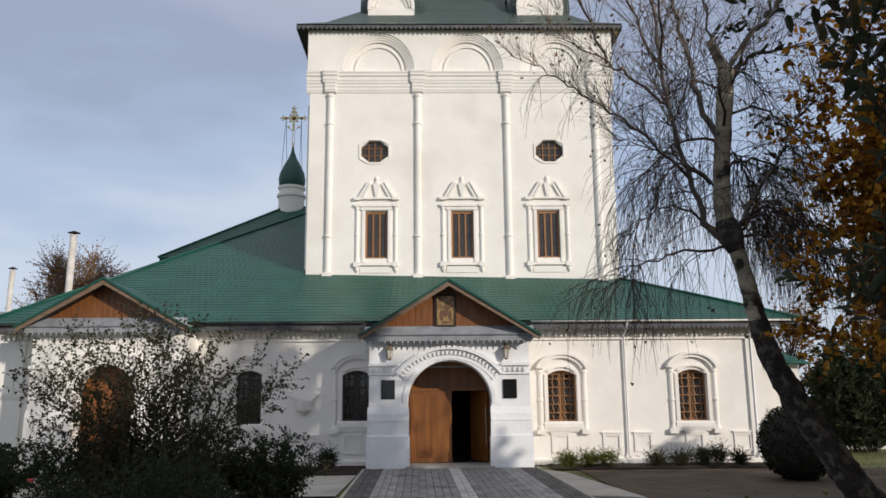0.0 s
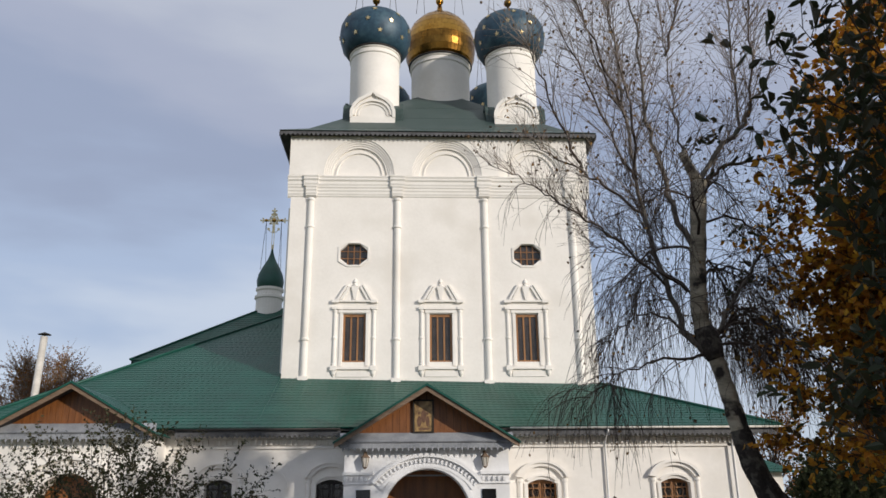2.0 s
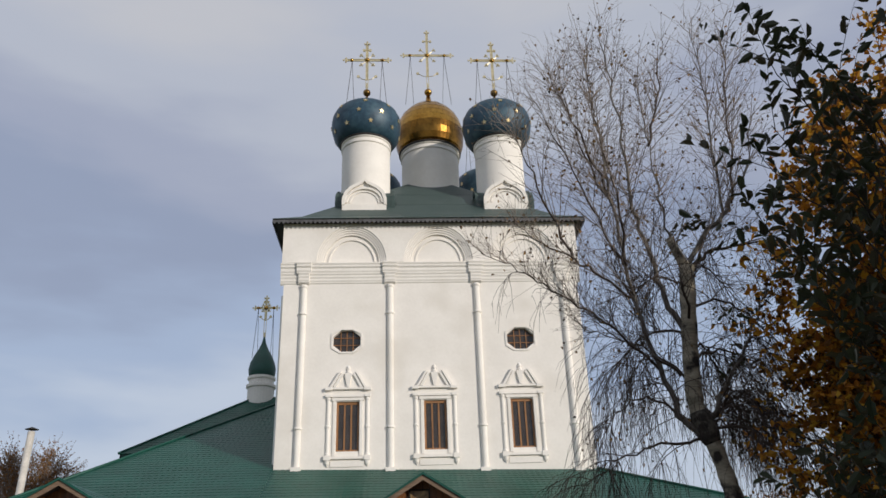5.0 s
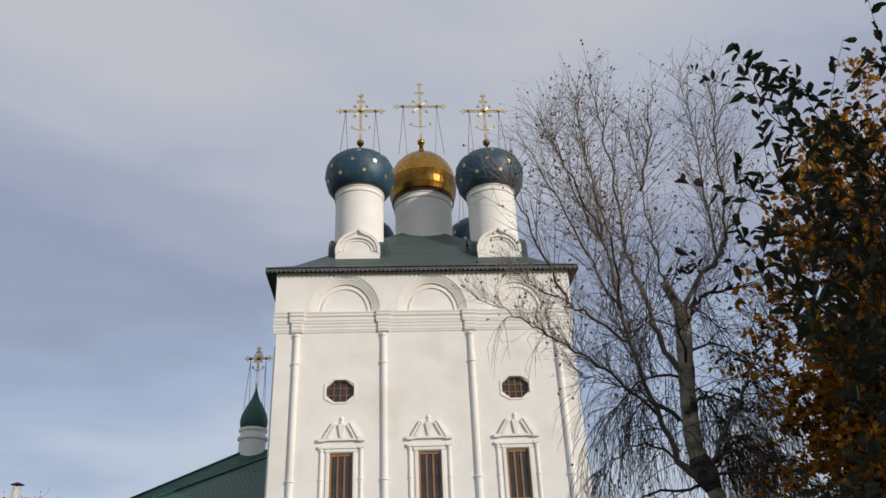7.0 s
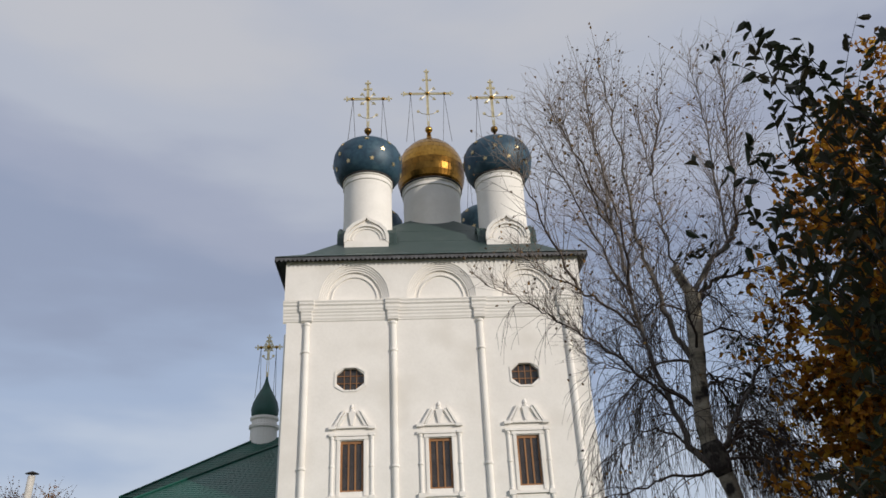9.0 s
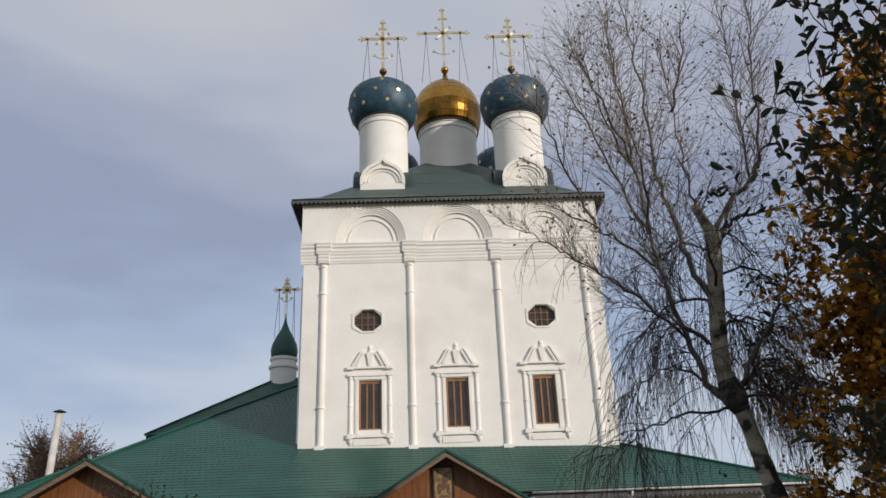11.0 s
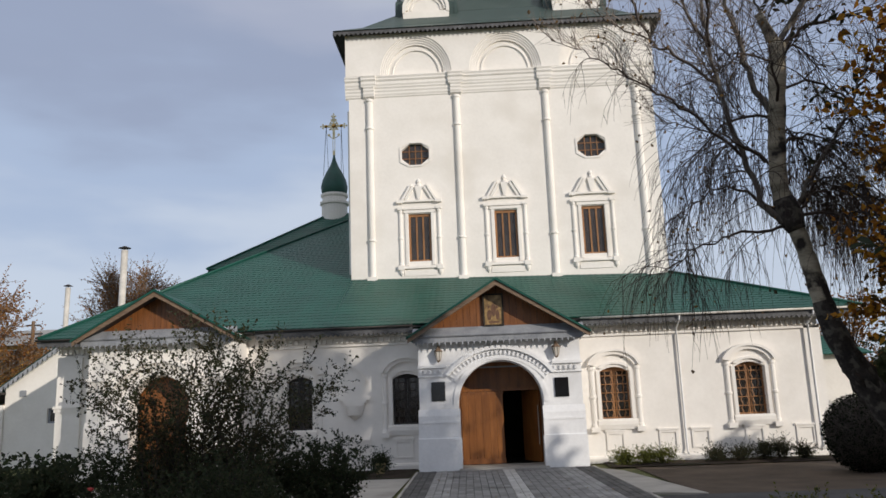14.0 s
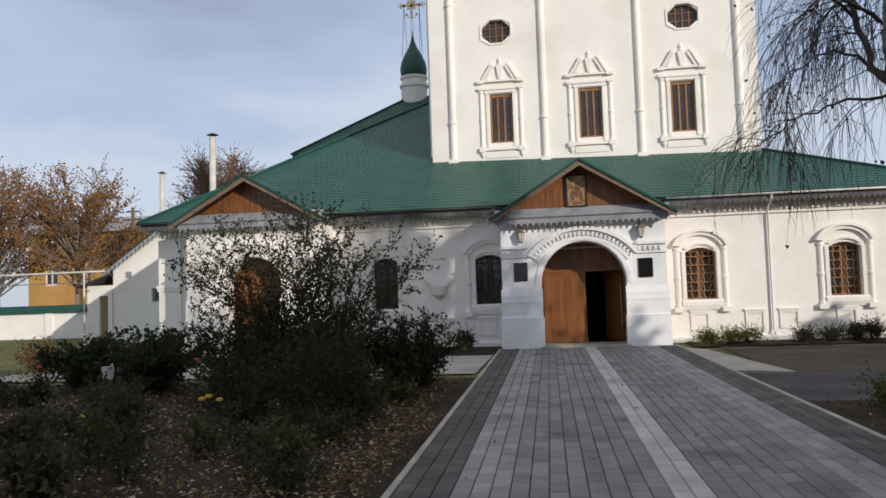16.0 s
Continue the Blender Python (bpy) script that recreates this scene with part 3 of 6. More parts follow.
for i, (c, a, b, w) in enumerate(wins):
    lower_window(c, a, b, w, i < 2)
for x in (3.36, 4.86, 5.78, 7.30, 8.72, -2.75, -4.0):      # square sunk panels in the plinth zone
    s = MB()
    s.box(x - 0.27, x - 0.20, FY - 0.035, FY, 0.34, 0.86).box(x + 0.20, x + 0.27, FY - 0.035, FY, 0.34, 0.86)
    s.box(x - 0.199, x + 0.199, FY - 0.035, FY, 0.79, 0.86).box(x - 0.199, x + 0.199, FY - 0.03, FY, 0.34, 0.39)
    s.box(x - 0.30, x + 0.30, FY - 0.06, FY, 0.86, 0.91)
    part("panel", s, M["plaster"], church, "square moulded plaster panel")
# blind niche and bracket left of the porch
s = MB()
s.box(-4.6, -3.7, FY - 0.06, FY, 2.02, 2.10).box(-4.5, -3.8, FY - 0.1, FY, 1.94, 2.02).box(-4.42, -3.88, FY - 0.13, FY, 1.86, 1.94)
s.lathe((-4.15, FY, 1.45), [(0.02, 0), (0.22, 0.15), (0.27, 0.41)], 12, math.pi, 2 * math.pi)
band(s, -4.4, 2.5, 0.50, 0.58, FY - 0.05, FY, 0.0, math.pi / 2, 8)
part("bracket", s, M["plaster"], church)
# frieze: a string course with a row of small teeth
for a, b in ((-13.1, -11.6), (-7.1, -2.3), (2.4, 9.45)):
    mb = MB()
    mb.box(a, b, FY - 0.07, FY, 3.60, 3.66)
    n = int((b - a) / 0.17)
    for k in range(n):
        mb.box(a + 0.17 * k, a + 0.17 * k + 0.09, FY - 0.09, FY, 3.70, 3.84)
    mb.box(a, b, FY - 0.14, FY, 3.87, 3.95)
    part("frieze", mb, M["plaster"], church, "plaster frieze with a row of teeth")
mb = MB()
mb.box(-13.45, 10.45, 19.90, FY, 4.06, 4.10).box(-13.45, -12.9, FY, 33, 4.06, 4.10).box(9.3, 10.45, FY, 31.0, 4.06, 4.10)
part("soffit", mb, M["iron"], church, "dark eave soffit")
for a, b in ((-13.55, -11.7), (-7.0, -2.35), (2.5, 10.5)):
    mb = MB()
    mb.tube([(a, 19.80, 4.10), (b, 19.80, 4.10)], 0.032, 8)
    part("gutter", mb, M["pipe"] if a > 0 else M["iron"], church, "pale eave gutter" if a > 0 else "dark eave gutter", True)
    valance = part("valance", MB().box(a, b, 19.90, 19.915, 3.941, 4.06), M["dark_lace"], church, "dark scalloped eave valance")
    tooth = mesh_of("tooth", MB().prism([(0.002, 0.0), (0.07, -0.08), (0.138, 0.0)], 0.0, 0.015), M["dark_lace"])
    for k in range(int((b - a) / 0.14)):
        ob = new("tooth", tooth)
        ob.parent = valance
        ob.location = Vector((a + 0.14 * k, 19.90, 3.94)) - LOC[valance]
for x in (5.33, 9.12):
    mb = MB()
    mb.tube([(x, 19.82, 4.05), (x, 19.95, 3.92), (x, FY - 0.07, 3.72), (x, FY - 0.07, 0.35), (x, FY - 0.16, 0.18)], 0.030, 8)
    part("downpipe", mb, M["whitewash"], church, "white metal downpipe", True)
# lower roof
T6 = roof_z(TY)
T6R = T6 - 0.24           # the roof meets the tower a little lower at its other corner
for pts in (((-13.5, 19.85, 4.15), (TX0, 19.85, 4.15), (-6.0, 32.7, 10.55), (TX0, 32.7, 10.55)),
            ((TX0, 19.85, 4.15), (TX1, 19.85, 4.15), (TX0, TY + 0.02, T6), (TX1, TY + 0.02, T6R)),
            ((TX1, 19.85, 4.15), (10.5, 19.85, 4.15), (TX1, TY, T6R), (TX1 + 0.01, TY, T6R)),
            ((10.5, 19.85, 4.15), (10.5, 31.0, 4.15), (TX1, TY, T6R), (TX1, 31.0, T6R)),
            ((-13.5, 40.0, 4.15), (-13.5, 19.85, 4.15), (-6.0, 40.0, 10.55), (-6.0, 32.7, 10.55))):
    mb = MB()
    courses(mb, *pts, step=0.26, lift=0.013, waves=0.2)
    part("roof_slope", mb, M["roof"], church, "green metal tile roof slope")
mb = MB()
for p in (((-13.5, 19.85, 4.17), (-6.0, 32.7, 10.6)), ((10.5, 19.85, 4.17), (TX1, TY, T6R + 0.03)), ((-12.4, 31.0, 8.15), (-7.7, 36.1, 11.73))):
    part("ridge_cap", MB().tube(p, 0.055, 8), M["roof"], church, "", True)
# raised rear roof behind the tower
mb = MB()
mb.box(-11.9, 6.0, 31.6, 41.0, 4.1, 8.15)
part("rear_wall", mb, M["plaster"], church)
mb = MB()
for pts in (((-12.4, 31.0, 8.13), (6.6, 31.0, 8.13), (-7.7, 36.1, 11.7), (2.2, 36.1, 11.7)),
            ((-12.4, 41.2, 8.13), (-12.4, 31.0, 8.13), (-7.7, 36.1, 11.7), (-7.7, 36.1, 11.7)),
            ((6.6, 31.0, 8.13), (6.6, 41.2, 8.13), (2.2, 36.1, 11.7), (2.2, 36.1, 11.7)),
            ((6.6, 41.2, 8.13), (-12.4, 41.2, 8.13), (2.2, 36.1, 11.7), (-7.7, 36.1, 11.7))):
    courses(mb, *pts, step=0.26, lift=0.013, waves=0.2)
part("rear_roof", mb, M["roof"], church, "dark green metal tile rear roof")
mb = MB()
mb.box(-12.35, 6.55, 31.05, 31.12, 7.95, 8.12).box(-12.35, -12.28, 31.05, 41.1, 7.95, 8.12)
part("fascia", mb, M["green_rail"], church)


def gable_porch(cx, half, eave_z, apex_z, ahalf, spring, apex, annex):
    """A projecting gabled porch with an arched opening, at the front of the church."""
    P, z1 = 19.0, eave_z + 0.15
    w = MB()
    arch_wall(w, cx - half, cx + half, 0, z1, P, P + 0.55, cx - ahalf, cx + ahalf, spring, apex - spring)
    w.box(cx - half, cx - half + 0.5, P + 0.55, FY, 0, z1).box(cx + half - 0.5, cx + half, P + 0.55, FY, 0, z1)
    w.box(cx - half + 0.5, cx + half - 0.5, P + 0.55, FY, apex + 0.02, z1)
    porch = part("porch", w, M["whitewash"] if not annex else M["plaster"], church, "whitewashed gabled porch with an arched opening")
    wall_mat = M["whitewash"] if not annex else M["plaster"]
    for sx in (-1, 1):
        o, i = cx + sx * half, cx + sx * ahalf
        a, b = min(o, i), max(o, i)
        s = MB()
        s.prism([(P, 0), (P - 0.09, 0), (P - 0.09, 0.86), (P - 0.06, 0.92), (P - 0.06, 1.50), (P - 0.004, 1.68), (P, 1.68)], a - 0.035, b + 0.035, "x")
        s.box(a - 0.05, b + 0.05, P - 0.10, P + 0.3, 0.0, 0.90, 0.03)
        s.box(a - 0.02, b + 0.02, P - 0.075, P + 0.2, 1.30, 1.36)
        part("pier_base", s, wall_mat, porch)
        s = MB()
        e = cx + sx * 1.48 * half / 2.235
        a, b = min(o, e), max(o, e)
        s.box(a - 0.03, b + 0.03, P - 0.09, P, 2.80, 2.88).box(a - 0.02, b + 0.02, P - 0.05, P, 2.56, 2.60)
        n = int((b - a) / 0.14)
        part("string_course", s, wall_mat, porch, "plaster string course with teeth")
        for k in range(n):
            part("tooth", MB().box(a + 0.14 * k + 0.02, a + 0.14 * k + 0.09, P - 0.07, P, 2.64, 2.75), wall_mat, porch)
    s = MB()
    cho, top = 1.5 * half / 2.235, 3.36
    sag = top - 2.62
    R = (cho * cho + sag * sag) / (2 * sag)
    cz, a0 = top - R, math.asin((2.62 - (top - R)) / R)
    band(s, cx, cz, R - 0.10, R, P - 0.12, P, a0, math.pi - a0, 28)
    band(s, cx, cz, R - 0.36, R - 0.28, P - 0.05, P, a0, math.pi - a0, 28)
    n = 26
    for k in range(n):
        u, tooth = a0 + (math.pi - 2 * a0) * (k + 0.25) / n, MB()
        band(tooth, cx, cz, R - 0.25, R - 0.14, P - 0.07, P, u, u + 0.5 * (math.pi - 2 * a0) / n, 1)
        part("tooth", tooth, wall_mat, porch)
    band(s, cx, spring, ahalf + 0.02, ahalf + 0.14, P - 0.035, P, 0, math.pi, 24, (apex - spring) / ahalf)
    part("archivolt", s, wall_mat, porch, "moulded plaster arch with a row of teeth")
    # roof, gable boards and lace
    hw, yb = half + 0.22, 19.85 + (apex_z - 4.15) / 0.498
    for sx in (-1, 1):
        r = MB()
        courses(r, (cx + sx * hw, 18.42, eave_z), (cx + sx * hw, 20.05, eave_z), (cx, 18.42, apex_z), (cx, yb + 0.1, apex_z), step=0.26, lift=0.013, waves=0.2)
        part("porch_roof", r, M["roof"], porch, "green metal tile porch roof")
        r = MB()
        r.prism([(cx + sx * (hw + 0.02), eave_z - 0.13), (cx + sx * (hw + 0.02), eave_z - 0.01), (cx, apex_z - 0.01), (cx, apex_z - 0.15)], 18.43, 18.47)
        part("rake_board", r, M["rake"], porch, "weathered wooden rake board")
        r = MB()
        r.prism([(cx + sx * (hw + 0.05), eave_z - 0.03), (cx + sx * (hw + 0.05), eave_z + 0.03), (cx, apex_z + 0.06), (cx, apex_z - 0.008)], 18.385, 18.43)
        part("roof_edge", r, M["roof"], porch, "green metal edge strip")
        r = MB()
        r.prism([(cx + sx * (hw - 0.02), eave_z - 0.05), (cx + sx * (hw - 0.02), eave_z - 0.02), (cx, apex_z - 0.03), (cx, apex_z - 0.06)], 18.47, 19.0)
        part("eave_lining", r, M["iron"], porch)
    slope = (apex_z - eave_z) / hw
    base = eave_z + 0.30
    n = 24
    for k in range(n):
        a, b = cx - half + 2 * half * k / n, cx - half + 2 * half * (k + 1) / n - 0.008
        za, zb = apex_z - 0.07 - slope * abs(a - cx), apex_z - 0.07 - slope * abs(b - cx)
        if max(za, zb) > base + 0.01:
            p = MB()
            p.prism([(a, base), (b, base), (b, max(zb, base + 0.003)), (a, max(za, base + 0.003))], 18.94, 18.97)
            part("plank", p, M["wood"], porch)
    part("gable_backing", MB().prism([(cx - half, eave_z), (cx + half, eave_z), (cx, apex_z - 0.12)], 18.975, 18.995), M["dark"], porch)
    s = MB()
    s.prism([(18.98, eave_z - 0.02), (18.62, eave_z + 0.02), (18.60, eave_z + 0.05), (18.92, eave_z + 0.30), (18.99, eave_z + 0.30), (18.99, eave_z + 0.151)], cx - half - 0.12, cx + half + 0.12, "x")
    part("ledge", s, M["grey_board"], porch, "grey zinc ledge")
    s = MB()
    n = int((2 * half + 0.2) / 0.16)
    for k in range(n):
        x = cx - half - 0.1 + 0.16 * k
        s.prism([(x, eave_z + 0.03), (x, eave_z - 0.14), (x + 0.04, eave_z - 0.11), (x + 0.08, eave_z - 0.22), (x + 0.12, eave_z - 0.11), (x + 0.158, eave_z - 0.14), (x + 0.158, eave_z + 0.03)], 18.66, 18.675)
        s.prism([(x + 0.05, eave_z - 0.06), (x + 0.08, eave_z - 0.09), (x + 0.11, eave_z - 0.06), (x + 0.08, eave_z - 0.03)], 18.652, 18.66)
    part("lace_valance", s, M["grey_board"], porch, "grey sawtooth lace valance")
    return porch


main_porch = gable_porch(0.085, 2.235, 3.60, 5.12, 1.16, 1.80, 2.95, False)
side_porch = gable_porch(-9.43, 2.06, 3.90, 5.22, 0.85, 2.05, 2.90, True)
# doors
door = part("door", MB().box(-1.10, 1.32, 20.32, 20.38, 2.16, 3.0).box(-1.10, 1.32, 20.0, 20.10, 2.13, 2.20).box(-1.10, -1.04, 20.0, 20.1, 0.1, 2.16).box(1.26, 1.32, 20.0, 20.1, 0.1, 2.16), M["door_wood"], church, "varnished wooden double door, one leaf open")
for k in range(6):
    x = -1.03 + 0.2 * k
    part("door_board", MB().box(x, x + 0.194, 19.98, 20.03, 0.12, 2.12, 0.008), M["door_wood"], door)
part("door_rail", MB().box(-1.04, 0.18, 19.965, 19.98, 2.04, 2.12), M["wood"], door)
part("door_rail", MB().box(-1.04, 0.18, 19.965, 19.98, 0.12, 0.26), M["wood"], door)
part("open_leaf", MB().prism([(1.24, 20.1), (0.80, 21.1), (0.755, 21.08), (1.19, 20.09)], 0.12, 2.12, "z"), M["door_wood"], door, "open wooden door leaf")
part("door_edge", MB().box(1.145, 1.16, 20.1, 20.16, 0.6, 1.7), M["pipe"], door)
part("transom_bar", MB().box(-1.0, 1.2, 19.6, 19.66, 2.78, 2.82), M["grey_board"], main_porch)
part("door", MB().box(-10.3, -8.56, 19.7, 19.78, 0.05, 2.95), M["door_wood"], church, "brown wooden door under the side arch")
# vestibule shell; its gloom comes from the near-black wall colour
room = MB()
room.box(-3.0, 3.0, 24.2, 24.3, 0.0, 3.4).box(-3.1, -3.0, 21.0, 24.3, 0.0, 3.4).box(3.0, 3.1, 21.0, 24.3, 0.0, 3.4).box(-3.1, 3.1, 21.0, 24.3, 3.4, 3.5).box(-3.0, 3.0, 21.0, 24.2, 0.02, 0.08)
part("vestibule", room, M["dark"], church, "vestibule behind the door, its darkness put into the colour")

# ---- tower ----
wcx = (-2.325, 0.715, 3.77)
ocx = (-2.41, 3.895)
mb = MB()
holes = [(c - 0.395, c + 0.395, 6.76, 8.47) for c in wcx] + [(c - 0.49, c + 0.49, 10.28, 11.08) for c in ocx]


pierced(mb, TX0, TX1, 4.5, 15.3, TY, TY + 0.6, holes)
part("tower_wall", mb, M["plaster"], church, "tall white plastered tower wall")
for x0, x1, y0, y1 in ((TX0, TX0 + 0.6, TY + 0.602, 34.9), (TX1 - 0.6, TX1, TY + 0.602, 34.9), (TX0 + 0.602, TX1 - 0.602, 34.3, 34.9)):
    part("tower_wall", MB().box(x0, x1, y0, y1, 4.5, 15.3), M["plaster"], church, "tall white plastered tower wall")
cols = (-4.03, -0.85, 2.37, 5.60)
for x in cols:
    s = MB()
    foot = T6 + (T6R - T6) * (x - TX0) / (TX1 - TX0)
    half_column(s, x, TY, foot - 0.15, 12.84, 0.115, [7.55, 11.72])
    s.box(x - 0.17, x + 0.17, TY - 0.17, TY, foot - 0.2, foot + 0.05)
    part("column", s, M["plaster"], church, "white half-round plaster column", False)
for side in (-1, 1):      # columns on the flanks
    x = TX0 if side < 0 else TX1
    for y in (24.55, 27.8, 31.0, 34.3):
        s = MB()
        a0 = math.pi / 2 if side < 0 else -math.pi / 2
        s.lathe((x, y, 6.0), [(0.145, 0), (0.145, 6.62)], 12, a0, a0 + math.pi)
        part("column", s, M["plaster"], church, "white half-round plaster column")
steps = [(12.88, 12.97, 0.03), (12.97, 13.10, 0.055), (13.10, 13.22, 0.08), (13.22, 13.32, 0.11), (13.32, 13.48, 0.135), (13.48, 13.60, 0.18), (13.60, 13.70, 0.21)]
s = MB()
rise = [(0.02, 12.86)]
for a, b, o in steps:
    rise += [(-o, a + 0.05), (-o, b - 0.012)]
rise += [(0.02, 13.70)]
s.prism([(TY + y, z) for y, z in rise], TX0 - 0.12, TX1 + 0.12, "x")
part("cornice", s, M["plaster"], church, "stepped white plaster cornice")
part("cornice", MB().prism([(TX0 + y * 0.8, z) for y, z in rise], TY + 0.021, 34.9), M["plaster"], church, "stepped white plaster cornice")
part("cornice", MB().prism([(TX1 - y * 0.8, z) for y, z in rise], TY + 0.021, 34.9), M["plaster"], church, "stepped white plaster cornice")
for x in cols:
    s = MB()
    s.prism([(TY + y - (0.08 if y < 0 else 0.04), z + 0.003) for y, z in rise], x - 0.20, x + 0.20, "x")
    s.prism([(TY + y - (0.076 if y < 0 else 0.04), z + 0.005) for y, z in rise[7:]], x - 0.27, x + 0.27, "x")
    part("cornice_block", s, M["plaster"], church)
kcx, kr = (-2.28, 0.98, 4.22), 1.30
s = MB()
xs = (TX0 - 0.08, -0.66, 2.60, TX1 + 0.10)
for k, c in enumerate(kcx):
    arch_wall(s, xs[k], xs[k + 1], 13.70, 15.3, TY - 0.20, TY - 0.02, c - kr, c + kr, 13.70, 1.48, 28)
s.box(TX0 - 0.08, TX0, TY - 0.02, 35.0, 13.70, 15.3).box(TX1, TX1 + 0.10, TY - 0.02, 35.0, 13.70, 15.3)
part("arcade", s, M["plaster"], church, "white wall zone with three blind arches")
for c in kcx:
    s = MB()
    for j in range(4):
        band(s, c, 13.70, kr - 0.068 * (j + 1) - 0.004, kr - 0.068 * j, TY - 0.165 + 0.03 * j, TY, 0, math.pi, 28, 1.48 / kr)
    band(s, c, 13.70, kr - 0.46, kr - 0.41, TY - 0.05, TY, 0, math.pi, 28, 1.48 / kr)
    part("blind_arch", s, M["plaster"], church, "stepped blind arch of white plaster")
for c in wcx:
    s = MB()
    for sx in (-1, 1):
        half_column(s, c + sx * 0.68, TY, 6.62, 8.62, 0.065, [7.6])
        s.box(c + sx * 0.68 - 0.11, c + sx * 0.68 + 0.11, TY - 0.11, TY, 6.46, 6.62)
        s.lathe((c + sx * 0.68, TY, 6.24), [(0.02, 0), (0.08, 0.10), (0.10, 0.22)], 10, math.pi, 2 * math.pi)
        s.box(c + sx * 0.68 - 0.10, c + sx * 0.68 + 0.10, TY - 0.10, TY, 8.62, 8.72)
        s.box(c + sx * 0.68 - 0.12, c + sx * 0.68 + 0.12, TY - 0.125, TY, 8.86, 8.97)
        s.prism([(c + sx * 0.52, 8.97), (c + sx * 0.42, 8.97), (c + sx * 0.17, 9.42), (c + sx * 0.24, 9.48)], TY - 0.10, TY)
        s.prism([(c + sx * 0.64, 8.97), (c + sx * 0.54, 8.97), (c + sx * 0.25, 9.50), (c + sx * 0.29, 9.54)], TY - 0.13, TY)
        s.box(c + sx * 0.46 - 0.05, c + sx * 0.46 + 0.05, TY - 0.04, TY, 6.62, 8.62)
    s.prism([(c - 0.60, 8.965), (c + 0.60, 8.965), (c + 0.26, 9.48), (c - 0.26, 9.48)], TY - 0.035, TY)
    s.box(c - 0.79, c + 0.79, TY - 0.10, TY, 8.89, 8.962).box(c - 0.70, c + 0.70, TY - 0.07, TY, 8.62, 8.70)
    s.box(c - 0.56, c + 0.56, TY - 0.05, TY, 8.50, 8.60).box(c - 0.74, c + 0.74, TY - 0.08, TY, 6.50, 6.59).box(c - 0.57, c + 0.57, TY - 0.03, TY, 6.24, 6.44)
    s.prism([(c - 0.04, 8.97), (c + 0.04, 8.97), (c + 0.13, 9.46), (c - 0.13, 9.46)], TY - 0.11, TY)
    s.lathe((c, TY - 0.01, 9.46), [(0.09, 0), (0.10, 0.06), (0.05, 0.10), (0.075, 0.17), (0.06, 0.24), (0.015, 0.30)], 10, math.pi, 2 * math.pi)
    win = part("window", s, M["plaster"], church, "white window surround with a broken pediment")
    f, a, b, w, y0 = MB(), 6.76, 8.47, 0.79, TY + 0.06
    f.box(c - w / 2, c - w / 2 + 0.07, y0, y0 + 0.08, a, b).box(c + w / 2 - 0.07, c + w / 2, y0, y0 + 0.08, a, b)
    f.box(c - w / 2, c + w / 2, y0 + 0.002, y0 + 0.078, a, a + 0.06).box(c - w / 2, c + w / 2, y0 + 0.002, y0 + 0.078, b - 0.10, b)
    for u in (-0.115, 0.115):
        f.box(c + u - 0.028, c + u + 0.028, y0 + 0.006, y0 + 0.06, a, b)
    part("frame", f, M["frame"], win, "brown wooden frame")
    g = MB()
    for k in range(1, 4):
        z = a + (b - a) * k / 4
        g.box(c - w / 2 + 0.07, c + w / 2 - 0.07, y0 + 0.02, y0 + 0.03, z - 0.004, z + 0.004)
    part("grille", g, M["iron"], win, "thin iron bars")
    part("pane", MB().box(c - w / 2, c + w / 2, y0 + 0.04, y0 + 0.046, a, b), M["glass"], win)
for c in ocx:
    s = MB()
    oct_out = [(-0.56, -0.28), (-0.24, -0.47), (0.24, -0.47), (0.56, -0.28), (0.56, 0.28), (0.24, 0.47), (-0.24, 0.47), (-0.56, 0.28)]
    for k in range(8):
        (ax, az), (bx, bz) = oct_out[k], oct_out[(k + 1) % 8]
        s.prism([(c + ax, 10.68 + az), (c + bx, 10.68 + bz), (c + bx * 0.89, 10.68 + bz * 0.87), (c + ax * 0.89, 10.68 + az * 0.87)], TY - 0.03, TY)
    win = part("octagonal_window", s, M["plaster"], church, "eight-sided window with a dark grille")
    for sx in (-1, 1):
        for lo, up in ((10.28, 1), (11.08, -1)):
            part("splay", MB().prism([(c + sx * 0.49, lo), (c + sx * 0.20, lo), (c + sx * 0.49, lo + up * 0.24)], TY + 0.003, TY + 0.59), M["plaster"], win)
    g = MB()
    for u in (-0.22, 0.0, 0.22):
        g.box(c + u - 0.014, c + u + 0.014, TY + 0.12, TY + 0.14, 10.28, 11.08)
    for z in (10.55, 10.82):
        g.box(c - 0.49, c + 0.49, TY + 0.125, TY + 0.135, z - 0.011, z + 0.011)
    part("grille", g, M["frame"], win, "brown wooden bars")
    part("pane", MB().box(c - 0.49, c + 0.49, TY + 0.16, TY + 0.166, 10.28, 11.08), M["glass"], win)
# tower roof
EX0, EX1, EY0, EY1, EZ = -5.27, 6.68, 23.56, 35.35, 15.42
apex = (0.9, 29.45, 20.45)
ring = []
for t, z in ((0.0, EZ), (0.16, EZ + 0.55), (0.8, EZ + 4.0), (1.0, apex[2])):
    ring.append([(EX0 + (apex[0] - EX0) * t, EY0 + (apex[1] - EY0) * t, z), (EX1 + (apex[0] - EX1) * t, EY0 + (apex[1] - EY0) * t, z),
                 (EX1 + (apex[0] - EX1) * t, EY1 + (apex[1] - EY1) * t, z), (EX0 + (apex[0] - EX0) * t, EY1 + (apex[1] - EY1) * t, z)])
